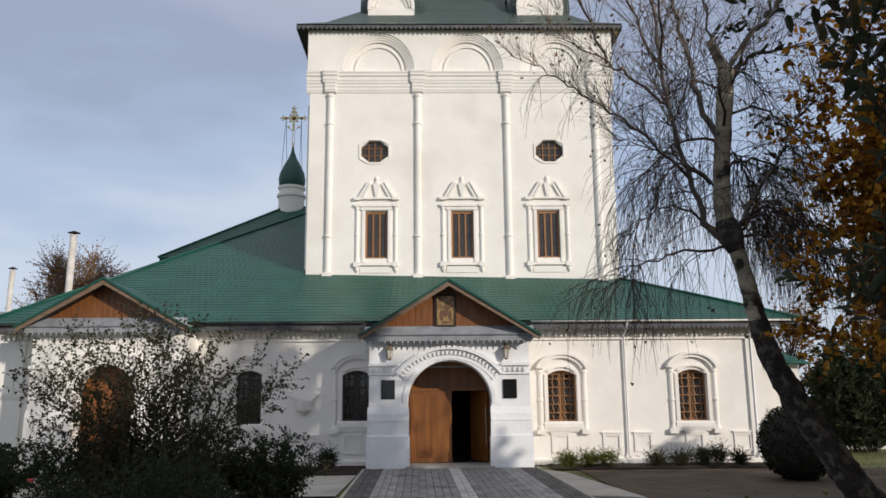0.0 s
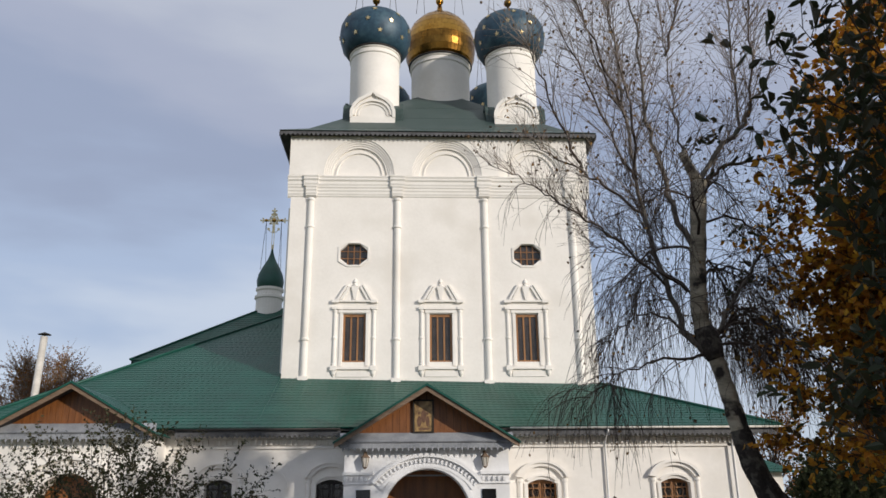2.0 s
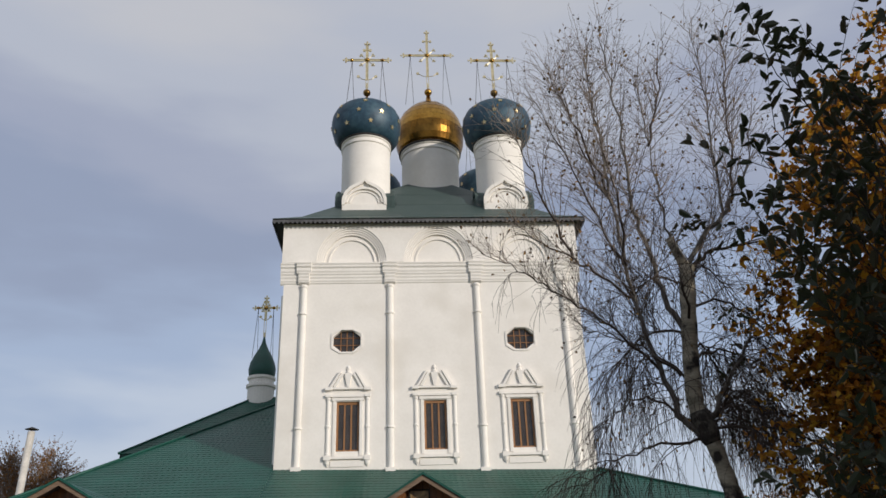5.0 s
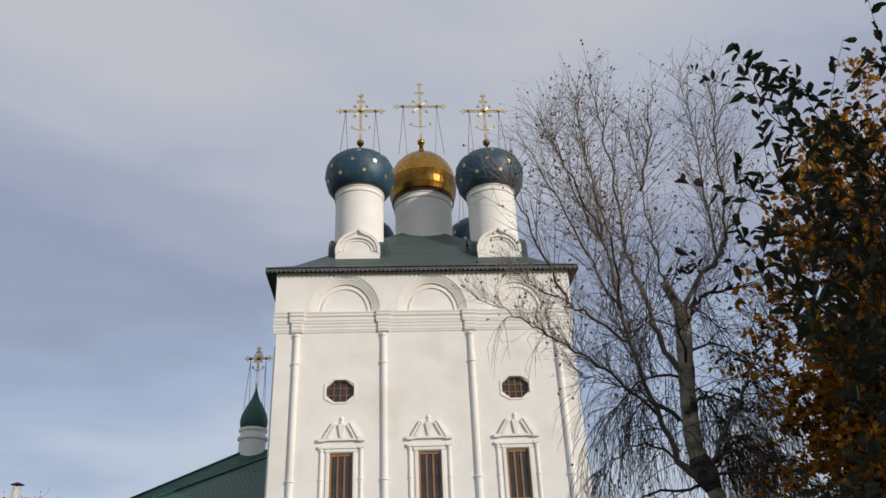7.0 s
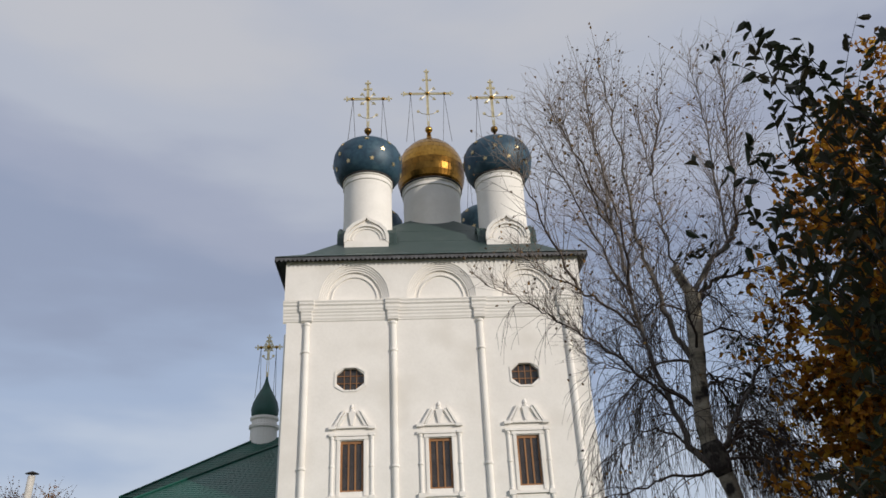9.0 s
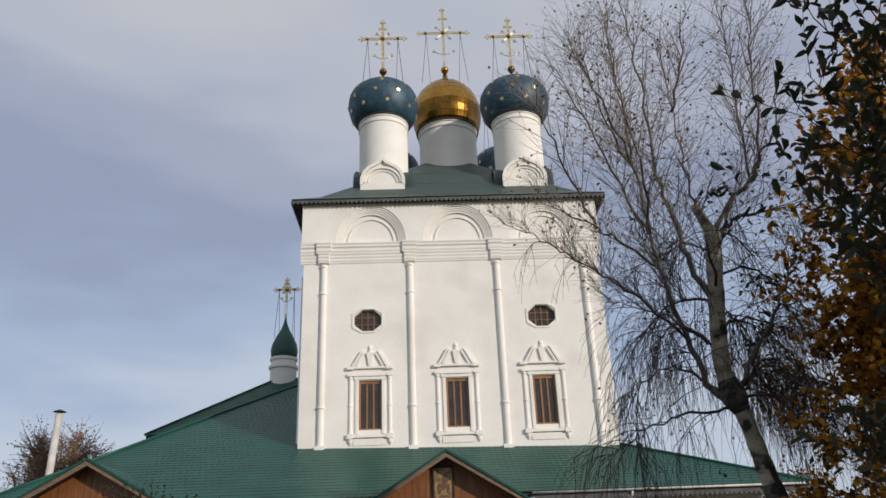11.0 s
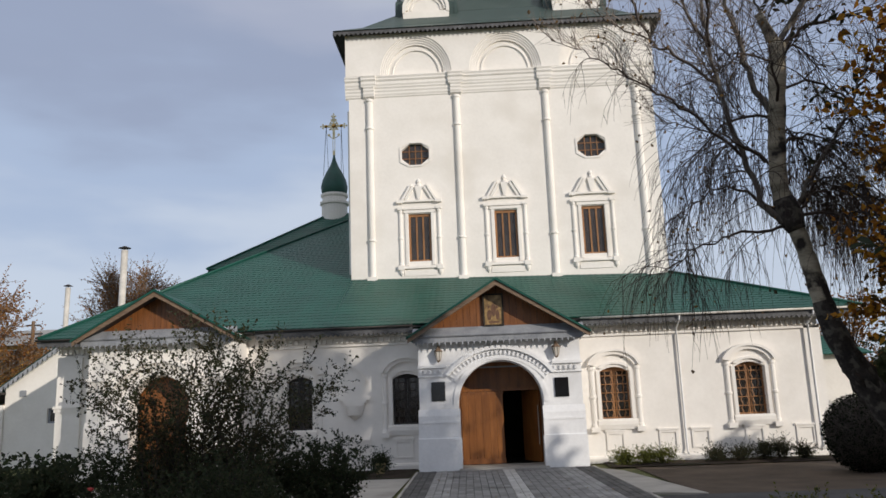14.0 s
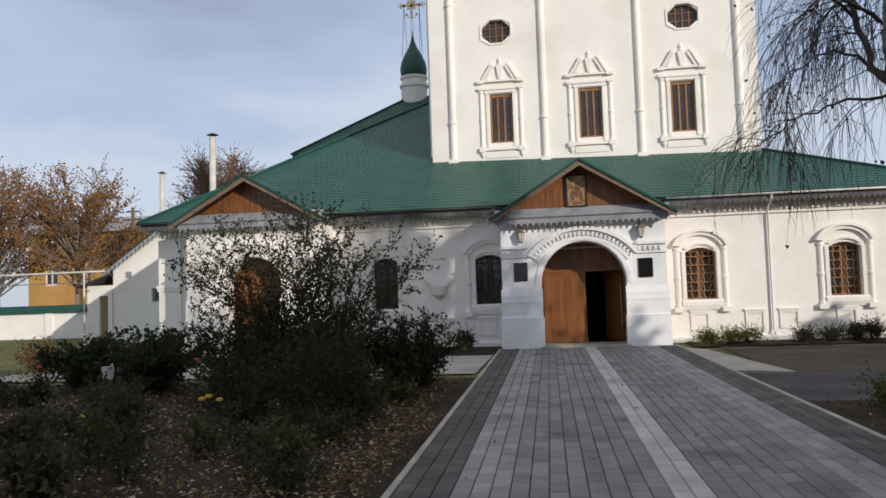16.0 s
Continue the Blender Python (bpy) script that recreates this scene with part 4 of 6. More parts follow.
for k in range(4):
    for j in range(3):
        a, b, mb = ring[j], ring[j + 1], MB()
        courses(mb, a[k], a[(k + 1) % 4], b[k], b[(k + 1) % 4], step=1.6, lift=0.004)
        part("tower_roof", mb, M["tower_roof"], church, "grey-green sheet metal tower roof")
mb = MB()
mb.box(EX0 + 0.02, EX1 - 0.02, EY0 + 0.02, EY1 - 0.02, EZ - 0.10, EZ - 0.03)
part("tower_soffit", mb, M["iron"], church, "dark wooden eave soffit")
mb = MB()
n = int((EX1 - EX0) / 0.17)
for k in range(n):
    x = EX0 + 0.17 * k
    mb.prism([(x, EZ - 0.07), (x, EZ - 0.13), (x + 0.085, EZ - 0.23), (x + 0.168, EZ - 0.13), (x + 0.168, EZ - 0.07)], EY0 - 0.01, EY0 + 0.012)
for x in (EX0, EX1 - 0.02):
    for k in range(int(12 / 0.17)):
        y = EY0 + 0.17 * k
        mb.prism([(y, EZ - 0.07), (y, EZ - 0.13), (y + 0.085, EZ - 0.23), (y + 0.168, EZ - 0.13), (y + 0.168, EZ - 0.07)], x, x + 0.02, "x")
part("lace_valance", mb, M["dark_lace"], church, "dark grey sawtooth lace valance")


def star_mesh():
    p = [(math.sin(math.pi * k / 5) * (0.112 if k % 2 == 0 else 0.044), math.cos(math.pi * k / 5) * (0.112 if k % 2 == 0 else 0.044)) for k in range(10)]
    return mesh_of("star", MB().prism(p, -0.02, 0.02), M["star_gold"])


STAR = star_mesh()


def cross(c, z0, z1, zbar, half, zlow, low, parent):
    m = MB()
    for u in (-0.05, 0.05):      # openwork of thin paired bars
        m.box(c[0] + u - 0.014, c[0] + u + 0.014, c[1] - 0.02, c[1] + 0.02, z0 + 0.1, z1)
        m.box(c[0] - half, c[0] + half, c[1] - 0.018, c[1] + 0.018, zbar + u - 0.014, zbar + u + 0.014)
    m.box(c[0] - 0.05, c[0] + 0.05, c[1] - 0.005, c[1] + 0.005, zlow - 0.1, z1 - 0.05)      # thin sheet inside the openwork
    m.box(c[0] - half + 0.05, c[0] + half - 0.05, c[1] - 0.005, c[1] + 0.005, zbar - 0.05, zbar + 0.05)
    m.box(c[0] - 0.03, c[0] + 0.03, c[1] - 0.03, c[1] + 0.03, z0, z0 + 0.35)
    for x, z, dx, dz in ((c[0] - half, zbar, -1, 0), (c[0] + half, zbar, 1, 0), (c[0], z1, 0, 1)):      # trefoil ends
        for u, v in ((0.13, 0.0), (0.02, 0.10), (0.02, -0.10)):
            px, pz = x + dx * u + dz * v, z + dz * u + dx * v
            m.prism([(px + 0.048 * math.cos(math.pi * q / 3), pz + 0.048 * math.sin(math.pi * q / 3)) for q in range(6)], c[1] - 0.024, c[1] + 0.024)
    zt = zbar + (z1 - zbar) * 0.62
    m.box(c[0] - low * 0.35, c[0] + low * 0.35, c[1] - 0.026, c[1] + 0.026, zt - 0.014, zt + 0.014)
    for x, z in ((c[0] - half, zbar), (c[0] + half, zbar), (c[0], z1), (c[0] - low, zlow + 0.08), (c[0] + low, zlow + 0.08), (c[0] - low * 0.35, zt), (c[0] + low * 0.35, zt)):
        m.prism([(x + 0.075 * math.cos(math.pi * k / 4), z + 0.075 * math.sin(math.pi * k / 4)) for k in range(8)], c[1] - 0.02, c[1] + 0.02)
    for k in range(4):
        a = math.pi * (k + 0.5) / 2
        x, z = c[0] + 0.40 * half * math.cos(a), zbar + 0.40 * half * math.sin(a)
        m.tube([(c[0], c[1], zbar), (x, c[1], z)], 0.018, 4)
        for u, v in ((0, 0), (0.05, -0.03), (-0.05, -0.03), (0, 0.06)):
            m.prism([(x + u + 0.045 * math.cos(math.pi * q / 3), z + v + 0.045 * math.sin(math.pi * q / 3)) for q in range(6)], c[1] - 0.018, c[1] + 0.018)
    for sx in (-1, 1):
        m.tube([(c[0], c[1], zlow - 0.12), (c[0] + sx * low * 0.6, c[1], zlow - 0.06), (c[0] + sx * low, c[1], zlow + 0.10)], 0.022, 4)
    part("cross", m, M["cross"], parent, "pale gilded openwork cross")
    part("boss", MB().lathe((c[0], c[1], zbar - 0.11), [(0.02, 0), (0.11, 0.06), (0.11, 0.16), (0.02, 0.22)], 12), M["gold"], parent, "gold boss", True)
    for sx in (-1, 1):
        part("boss", MB().lathe((c[0] + sx * half * 0.74, c[1], zbar - 0.085), [(0.02, 0), (0.08, 0.045), (0.08, 0.125), (0.02, 0.17)], 10), M["gold"], parent, "small gold boss", True)
    for sx in (-1, 1):
        part("chain", MB().tube([(c[0] + sx * half * 0.72, c[1], zbar - 0.03), (c[0] + sx * half * 0.80, c[1] - 0.1, (zbar + z0) / 2 - 0.15), (c[0] + sx * half * 0.95, c[1] - 0.2, z0 - 1.05)], 0.012, 4), M["iron"], parent)
        part("chain", MB().tube([(c[0] + sx * half * 0.72, c[1], zbar - 0.03), (c[0] + sx * half * 0.6, c[1] + 0.2, z0 - 0.9)], 0.012, 4), M["iron"], parent)


def dome(c, r_drum, z0, z1, prof, material, label, ball_z, ball_r, cr, stars, rnd):
    drum = MB().lathe((c[0], c[1], z0), [(r_drum, 0), (r_drum, z1 - z0 - 0.36), (r_drum * 1.04, z1 - z0 - 0.33), (r_drum * 1.04, z1 - z0 - 0.26), (r_drum, z1 - z0 - 0.23), (r_drum, z1 - z0 - 0.12), (r_drum * 1.05, z1 - z0 - 0.08), (r_drum * 1.05, z1 - z0)], 128)
    part("drum", drum, M["plaster"], church, "round white plastered drum")
    d = MB().lathe((c[0], c[1], 0), prof, 48)
    dm = part("dome", d, material, church, label, True)
    part("dome_rim", MB().lathe((c[0], c[1], z1 - 0.05), [(r_drum * 1.02, 0), (r_drum * 1.10, 0.02), (r_drum * 1.10, 0.07), (r_drum * 1.02, 0.1)], 40), M["iron"], dm, "", True)
    part("ball", MB().lathe((c[0], c[1], ball_z - ball_r), [(ball_r * math.sin(math.pi * k / 10) + 0.001, ball_r - ball_r * math.cos(math.pi * k / 10)) for k in range(11)], 20), M["old_gold"] if stars else M["gold"], dm, "round gilded ball", True)
    part("finial", MB().lathe((c[0], c[1], 0), [(0.10, prof[-1][1] - 0.1), (0.05, ball_z - ball_r)], 10), M["gold"], dm, "", True)
    cross((c[0], c[1]), ball_z + ball_r, *cr, dm)
    if stars:
        k = 0
        for row, (zz, cnt) in enumerate(((20.8, 9), (21.3, 9), (21.8, 8), (22.25, 6))):
            rr = next(a[0] + (b[0] - a[0]) * (zz - a[1]) / (b[1] - a[1]) for a, b in zip(prof, prof[1:]) if a[1] <= zz <= b[1])
            dr = next((b[0] - a[0]) / (b[1] - a[1]) for a, b in zip(prof, prof[1:]) if a[1] <= zz <= b[1])
            for j in range(cnt):
                a = 2 * math.pi * (j + 0.5 * (row % 2)) / cnt + rnd.uniform(-0.05, 0.05)
                nrm = Vector((math.cos(a), math.sin(a), -dr)).normalized()
                st = new("star", STAR)
                st.parent = dm
                LOC[st] = LOC[dm]
                q = (-nrm).to_track_quat("Y", "Z")
                st.matrix_local = Matrix.Translation(Vector((c[0] + rr * math.cos(a), c[1] + rr * math.sin(a), zz)) + nrm * 0.012 - LOC[dm]) @ q.to_matrix().to_4x4()
    return dm


rnd = random.Random(5)
small = [(1.06, 20.33), (1.24, 20.43), (1.40, 20.68), (1.50, 21.02), (1.535, 21.36), (1.50, 21.66), (1.385, 21.92), (1.17, 22.13), (0.85, 22.29), (0.48, 22.40), (0.2, 22.50), (0.08, 22.8)]
for x, y in ((-1.90, 26.4), (3.92, 26.4), (-1.90, 32.4), (3.92, 32.4)):
    dome((x, y), 1.04, 15.9, 20.34, small, M["blue"], "deep blue onion dome with gold stars", 23.22, 0.17, (25.97, 25.06, 0.96, 24.05, 0.40), True, rnd)
    for a in range(4):         # little gables round the foot of the drum
        if y > 30 and a in (0, 1):
            continue
        k = MB()
        keel = [(-0.92, 0.0), (-0.91, 0.32), (-0.80, 0.62), (-0.58, 0.86), (-0.30, 1.02), (-0.12, 1.12), (0.0, 1.27)]
        keel += [(-u, v) for u, v in keel[-2::-1]]
        for (ax, az), (bx, bz) in zip(keel, keel[1:]):
            k.prism([(ax, az), (bx, bz), (bx * 0.86, bz * 0.88), (ax * 0.86, az * 0.88)], -1.22, -1.10)
        band(k, 0, 0.12, 0.56, 0.62, -1.14, -1.09, 0, math.pi, 18, 0.9)
        band(k, 0, 0.12, 0.70, 0.80, -1.18, -1.09, 0, math.pi, 18, 0.9)
        k.box(-0.90, 0.90, -1.20, -1.02, -0.35, 0.04).prism([(u * 0.97, v * 0.97) for u, v in keel], -1.10, -1.03)
        back = MB().prism(keel, -1.03, -0.5).box(-0.92, 0.92, -1.02, -0.5, -0.6, -0.002)
        ca, sa = math.cos(a * math.pi / 2), math.sin(a * math.pi / 2)
        for q in (k, back):
            q.v = [(x + px * ca - py * sa, y + px * sa + py * ca, 16.85 + pz) for px, py, pz in q.v]
        # front and back gables are white, side ones in the darker tower roof colour
        gable = part("drum_gable", k, M["plaster"] if a % 2 == 0 else M["tower_roof"], church, "small white gable with a stepped arch" if a % 2 == 0 else "small dark grey-green side gable")
        part("gable_roof", back, M["tower_roof"], gable, "grey sheet metal covering")
centre = [(1.36, 21.66), (1.49, 21.86), (1.58, 22.14), (1.625, 22.48), (1.63, 22.80), (1.59, 23.12), (1.50, 23.43), (1.35, 23.74), (1.13, 24.03), (0.86, 24.28), (0.56, 24.48), (0.30, 24.64), (0.15, 24.84), (0.10, 25.2)]
gilded = dome((1.03, 29.4), 1.36, 18.0, 21.7, centre, M["gold"], "gilded onion dome of riveted sheets", 25.42, 0.19, (29.17, 27.72, 1.2, 26.50, 0.5), False, rnd)
# overlapping gilded sheets
for j, ((r0, z0), (r1, z1)) in enumerate(zip(centre[:11], centre[1:12])):
    cnt = 32 if r0 > 1.0 else 20
    h, rm, zm = math.pi / cnt * 0.985, (r0 + r1) / 2, (z0 + z1) / 2
    nr = Vector((z1 - z0, 0, r0 - r1)).normalized()
    sheet = MB()
    for off in (0.026, 0.002):
        for a in (-h, 0, h):
            for rr, zz, lift in ((r0, z0, 0.006), (r1, z1, 0.0)):
                sheet.v.append((rr * math.cos(a) - rm + nr.x * (off + lift), rr * math.sin(a), zz - zm + nr.z * (off + lift)))
    sheet.f += [(0, 2, 3, 1), (2, 4, 5, 3), (6, 7, 9, 8), (8, 9, 11, 10), (0, 6, 8, 2), (2, 8, 10, 4), (0, 1, 7, 6), (4, 10, 11, 5), (1, 3, 9, 7), (3, 5, 11, 9)]
    me = mesh_of("gilded_sheet", sheet, M["gold"] if j > 3 else M["dark_gold"])      # the lower courses take the darker gilding
    for k in range(cnt):
        a = 2 * math.pi * (k + 0.5 * (j % 2)) / cnt
        ob = new("gilded_sheet", me)
        ob.parent = gilded
        tilt = Matrix.Rotation(rnd.uniform(-0.022, 0.022), 4, "Y") @ Matrix.Rotation(rnd.uniform(-0.022, 0.022), 4, "Z")
        ob.matrix_local = Matrix.Translation(Vector((1.03 + rm * math.cos(a), 29.4 + rm * math.sin(a), zm)) - LOC[gilded]) @ Matrix.Rotation(a, 4, "Z") @ tilt
# small green cupola on the rear roof
c = (-7.54, 36.1)
part("cupola_drum", MB().lathe((c[0], c[1], 10.9), [(0.66, 0), (0.66, 1.2), (0.74, 1.25), (0.74, 1.38), (0.62, 1.42), (0.62, 1.62), (0.70, 1.68), (0.70, 1.80)], 28), M["plaster"], church, "small white drum")
cup = part("cupola", MB().lathe((c[0], c[1], 12.66), [(0.56, 0), (0.66, 0.18), (0.69, 0.45), (0.62, 0.8), (0.44, 1.2), (0.24, 1.55), (0.12, 1.85), (0.06, 2.1), (0.05, 2.2)], 28), M["green_rail"], church, "small dark green onion cupola", True)
cross(c, 14.75, 17.0, 16.47, 0.55, 15.9, 0.0 + 0.26, cup)

# small fittings on the church front
for x in (-1.62, 1.76):
    solid("plaque", MB().box(x - 0.19, x + 0.19, 18.965, 18.995, 1.90, 2.42, 0.01).box(x - 0.16, x + 0.16, 18.955, 18.965, 1.93, 2.39), M["glass_black"], "black polished stone plaque with a thin border on the porch", "plaque", group="porch plaques")
for x in (-1.58, 1.66):
    lantern = thing("wall_lantern", (x, 18.88, 2.98), "small glass wall lantern with a brown metal frame on the porch", "lamp", "porch lanterns")
    part("glass", MB().lathe((x, 18.86, 3.0), [(0.055, 0), (0.10, 0.24)], 6), M["lamp_glass"], lantern)
    part("cap", MB().lathe((x, 18.86, 3.24), [(0.13, 0), (0.06, 0.08), (0.02, 0.14)], 6), M["rake"], lantern)
    part("base", MB().lathe((x, 18.86, 2.95), [(0.02, 0), (0.06, 0.05)], 6), M["rake"], lantern)
    for k in range(6):
        a = math.pi * k / 3
        part("rib", MB().tube([(x + 0.058 * math.cos(a), 18.86 + 0.058 * math.sin(a), 3.0), (x + 0.104 * math.cos(a), 18.86 + 0.104 * math.sin(a), 3.24)], 0.008, 4), M["rake"], lantern)
    part("arm", MB().box(x - 0.015, x + 0.015, 18.86, 19.0, 3.37, 3.40).box(x - 0.04, x + 0.04, 18.985, 18.998, 3.22, 3.42), M["rake"], lantern)
picture = thing("gable_picture", (0.0, 18.910, 3.89), "small gilt framed religious picture on the porch gable", "picture")
part("panel", MB().box(-0.26, 0.25, 18.890, 18.925, 3.93, 4.75), M["icon"], picture)
part("frame", MB().box(-0.29, -0.25, 18.860, 18.920, 3.89, 4.79).box(0.24, 0.28, 18.860, 18.920, 3.89, 4.79).box(-0.249, 0.239, 18.860, 18.920, 3.89, 3.93).box(-0.249, 0.239, 18.860, 18.920, 4.75, 4.79), M["bark"], picture, "dark wooden frame")
for x, z, w, h in ((-0.12, 4.05, 0.07, 0.30), (0.11, 4.06, 0.06, 0.28), (0.0, 4.16, 0.08, 0.36), (-0.13, 4.38, 0.035, 0.09), (0.10, 4.37, 0.035, 0.09), (0.0, 3.97, 0.18, 0.06)):
    part("painted_shape", MB().prism([(x + w * math.cos(math.pi * k / 6) * 0.9, z + h / 2 + h / 2 * math.sin(math.pi * k / 6)) for k in range(12)], 18.882, 18.890), M["icon_shape"], picture, "plain dull brown patch")
part("mount", MB().box(-0.24, 0.23, 18.925, 18.940, 3.99, 4.69), M["dark"], picture)


# ---- round the church ----
# lean-to outbuilding beyond the far corner, its roof falling outward
out = thing("outbuilding", (-17.0, 29.5, 0), "white plastered lean-to outbuilding with a lace-edged roof", "outbuilding")
OY = 28.0
mb = MB()
pierced(mb, -19.36, -17.62, 0, 3.1, OY, OY + 0.4, [])
mb.prism([(-19.36, 3.1), (-17.62, 3.1), (-17.62, 4.36)], OY, OY + 0.4)
mb.box(-17.62, -17.0, OY, OY + 0.4, 0, 1.68).box(-17.62, -17.0, OY, OY + 0.4, 2.26, 4.36)
mb.prism([(-17.62, 4.36), (-17.0, 4.36), (-17.0, 4.79)], OY, OY + 0.4)
mb.prism([(-17.0, 0), (-14.0, 0), (-14.0, 4.79), (-17.0, 4.79)], OY, OY + 0.4)
mb.box(-19.36, -19.0, OY + 0.4, 33, 0, 3.1)
part("wall", mb, M["plaster"], out)
mb = MB()
courses(mb, (-19.75, 32.9, 2.98), (-19.75, 27.75, 2.98), (-16.7, 32.9, 5.06), (-16.7, 27.75, 5.06), step=0.4, lift=0.03, waves=0.36)
part("roof", mb, M["roof"], out, "green metal tile roof")
mb = MB()
for k in range(16):
    x = -19.7 + 0.19 * k
    z = 2.98 + (x + 19.75) * 0.682
    mb.prism([(x, z - 0.05), (x + 0.05, z - 0.24), (x + 0.095, z - 0.14), (x + 0.14, z - 0.20), (x + 0.188, z + 0.08)], 27.74, 27.76)
part("lace_valance", mb, M["grey_board"], out, "grey lace valance")
win = part("window", MB().box(-17.62, -17.54, OY + 0.1, OY + 0.2, 1.68, 2.26).box(-17.08, -17.0, OY + 0.1, OY + 0.2, 1.68, 2.26).box(-17.54, -17.08, OY + 0.1, OY + 0.2, 1.68, 1.75).box(-17.54, -17.08, OY + 0.1, OY + 0.2, 2.19, 2.26), M["grey_board"], out, "small square window with a grey frame")
part("pane", MB().box(-17.54, -17.08, OY + 0.14, OY + 0.146, 1.75, 2.19), M["glass"], win)
part("vent", MB().box(-18.75, -18.5, OY - 0.05, OY, 2.75, 3.0, 0.02), M["grey_board"], out)
shed = thing("shed", (-19.9, 28.6, 0), "small white shed with an ochre door beside the outbuilding", "shed")
part("wall", MB().box(-20.5, -19.95, OY - 0.1, OY + 1.4, 0, 2.45).box(-19.55, -19.37, OY - 0.1, OY + 1.4, 0, 2.45).box(-19.95, -19.55, OY - 0.1, OY + 1.4, 2.0, 2.45), M["plaster"], shed)
part("door", MB().box(-19.95, -19.55, OY + 0.05, OY + 0.1, 0, 2.0), M["shed_door"], shed, "ochre painted plank door")
part("roof", MB().prism([(-20.8, 2.36), (-19.34, 2.86), (-19.34, 2.94), (-20.8, 2.46)], OY - 0.35, OY + 1.5), M["iron"], shed)
wing = thing("side_wing", (12.0, 30.5, 0), "low white side wing with a green roof", "building")
part("wall", MB().box(9.42, 14.1, 28.0, 33.0, 0, 3.2), M["plaster"], wing)
mb = MB()
courses(mb, (9.4, 27.6, 3.15), (14.5, 27.6, 3.15), (9.4, 30.5, 4.7), (12.0, 30.5, 4.7), step=0.26, lift=0.013, waves=0.2)
courses(mb, (14.5, 27.6, 3.15), (14.5, 33.4, 3.15), (12.0, 30.5, 4.7), (12.0, 30.5, 4.7), step=0.26, lift=0.013, waves=0.2)
courses(mb, (14.5, 33.4, 3.15), (9.4, 33.4, 3.15), (12.0, 30.5, 4.7), (9.4, 30.5, 4.7), step=0.26, lift=0.013, waves=0.2)
part("roof", mb, M["roof"], wing)
# chimney pipes behind the roof
for x, y, z0, z1, r in ((-14.3, 27.0, 0.0, 8.3, 0.13), (-20.6, 34.6, 0.0, 8.2, 0.12)):
    ch = thing("chimney_pipe", (x, y, z0), "tall pale chimney pipe with a small metal cap", "chimney", "chimney pipes")
    part("pipe", MB().tube([(x - 0.12, y, z0), (x, y, z1)], r, 12), M["pipe"], ch, "", True)
    part("cap", MB().lathe((x, y, z1 + 0.08), [(r * 1.9, 0), (0.03, 0.09)], 12).tube([(x, y, z1 - 0.02), (x, y, z1 + 0.1)], 0.03, 6), M["iron"], ch)
# boundary walls with green rails
for name, x0, x1, y, h, cap in (("boundary_wall", -62.0, -18.0, 34.0, 1.28, 0.40), ("boundary_wall", 10.0, 60.0, 26.2, 0.70, 0.36)):
    w = thing(name, ((x0 + x1) / 2, y, 0), "low white boundary wall with a dark green metal top", "wall")
    part("wall", MB().box(x0, x1, y, y + 0.3, -0.05, h), M["plaster"], w)
    part("top_sheet", MB().prism([(y - 0.10, h), (y - 0.06, h + cap), (y + 0.36, h + cap), (y + 0.40, h)], x0, x1, "x"), M["green_rail"], w, "dark green metal sheet")
    for k in range(int((x1 - x0) / 3.2)):
        part("pier", MB().box(x0 + 3.2 * k, x0 + 3.2 * k + 0.4, y - 0.08, y, -0.05, h - 0.003), M["plaster"], w)
# overhead gas pipe by the shed
gas = thing("overhead_pipe", (-19.4, 26.2, 0), "thin pale overhead gas pipe on a post", "pipe")
part("post", MB().tube([(-19.4, 26.0, 0), (-19.4, 26.0, 2.98)], 0.035, 8), M["pipe"], gas, "", True)
part("run", MB().tube([(-60, 26.0, 2.85), (-19.4, 26.0, 2.97), (-18.6, 26.2, 2.98)], 0.04, 8), M["pipe"], gas, "", True)
part("lower_run", MB().tube([(-60, 26.05, 2.5), (-19.3, 26.05, 2.55), (-19.3, 26.05, 2.95)], 0.02, 6), M["pipe"], gas, "", True)
# far block of flats and a power pole
flats = thing("apartment_block", (-40, 63, 0), "ochre brick apartment block with a pale slate roof", "building")
holes = [(-45.4 + 3.1 * k, -44.2 + 3.1 * k, z, z + 1.35) for k in range(7) for z in (3.4, 6.3)]
mb = MB()
pierced(mb, -47.0, -24.5, 0, 7.95, 60.0, 60.5, holes)
mb.box(-47, -46.5, 60.5, 70, 0, 7.95).box(-25, -24.5, 60.5, 70, 0, 7.95)
part("wall", mb, M["ochre_wall"], flats)
part("roof", MB().prism([(59.4, 7.9), (65.0, 9.7), (70.6, 7.9)], -47.6, -24.0, "x"), M["slate"], flats)
for h in holes:
    f = MB().box(h[0], h[0] + 0.1, 60.15, 60.25, h[2], h[3]).box(h[1] - 0.1, h[1], 60.15, 60.25, h[2], h[3]).box((h[0] + h[1]) / 2 - 0.05, (h[0] + h[1]) / 2 + 0.05, 60.15, 60.25, h[2], h[3])
    f.box(h[0], h[1], 60.16, 60.24, h[2], h[2] + 0.1).box(h[0], h[1], 60.16, 60.24, h[3] - 0.1, h[3])
    wi = part("window", f, M["white_plastic"], flats, "white framed window")
    part("pane", MB().box(h[0], h[1], 60.2, 60.21, h[2], h[3]), M["glass"], wi)
pole = thing("power_pole", (-31.2, 50, 0), "wooden power pole with cross arms", "pole")
part("mast", MB().tube([(-31.2, 50, 0), (-31.2, 50, 8.6)], [0.16, 0.11], 8), M["rake"], pole)
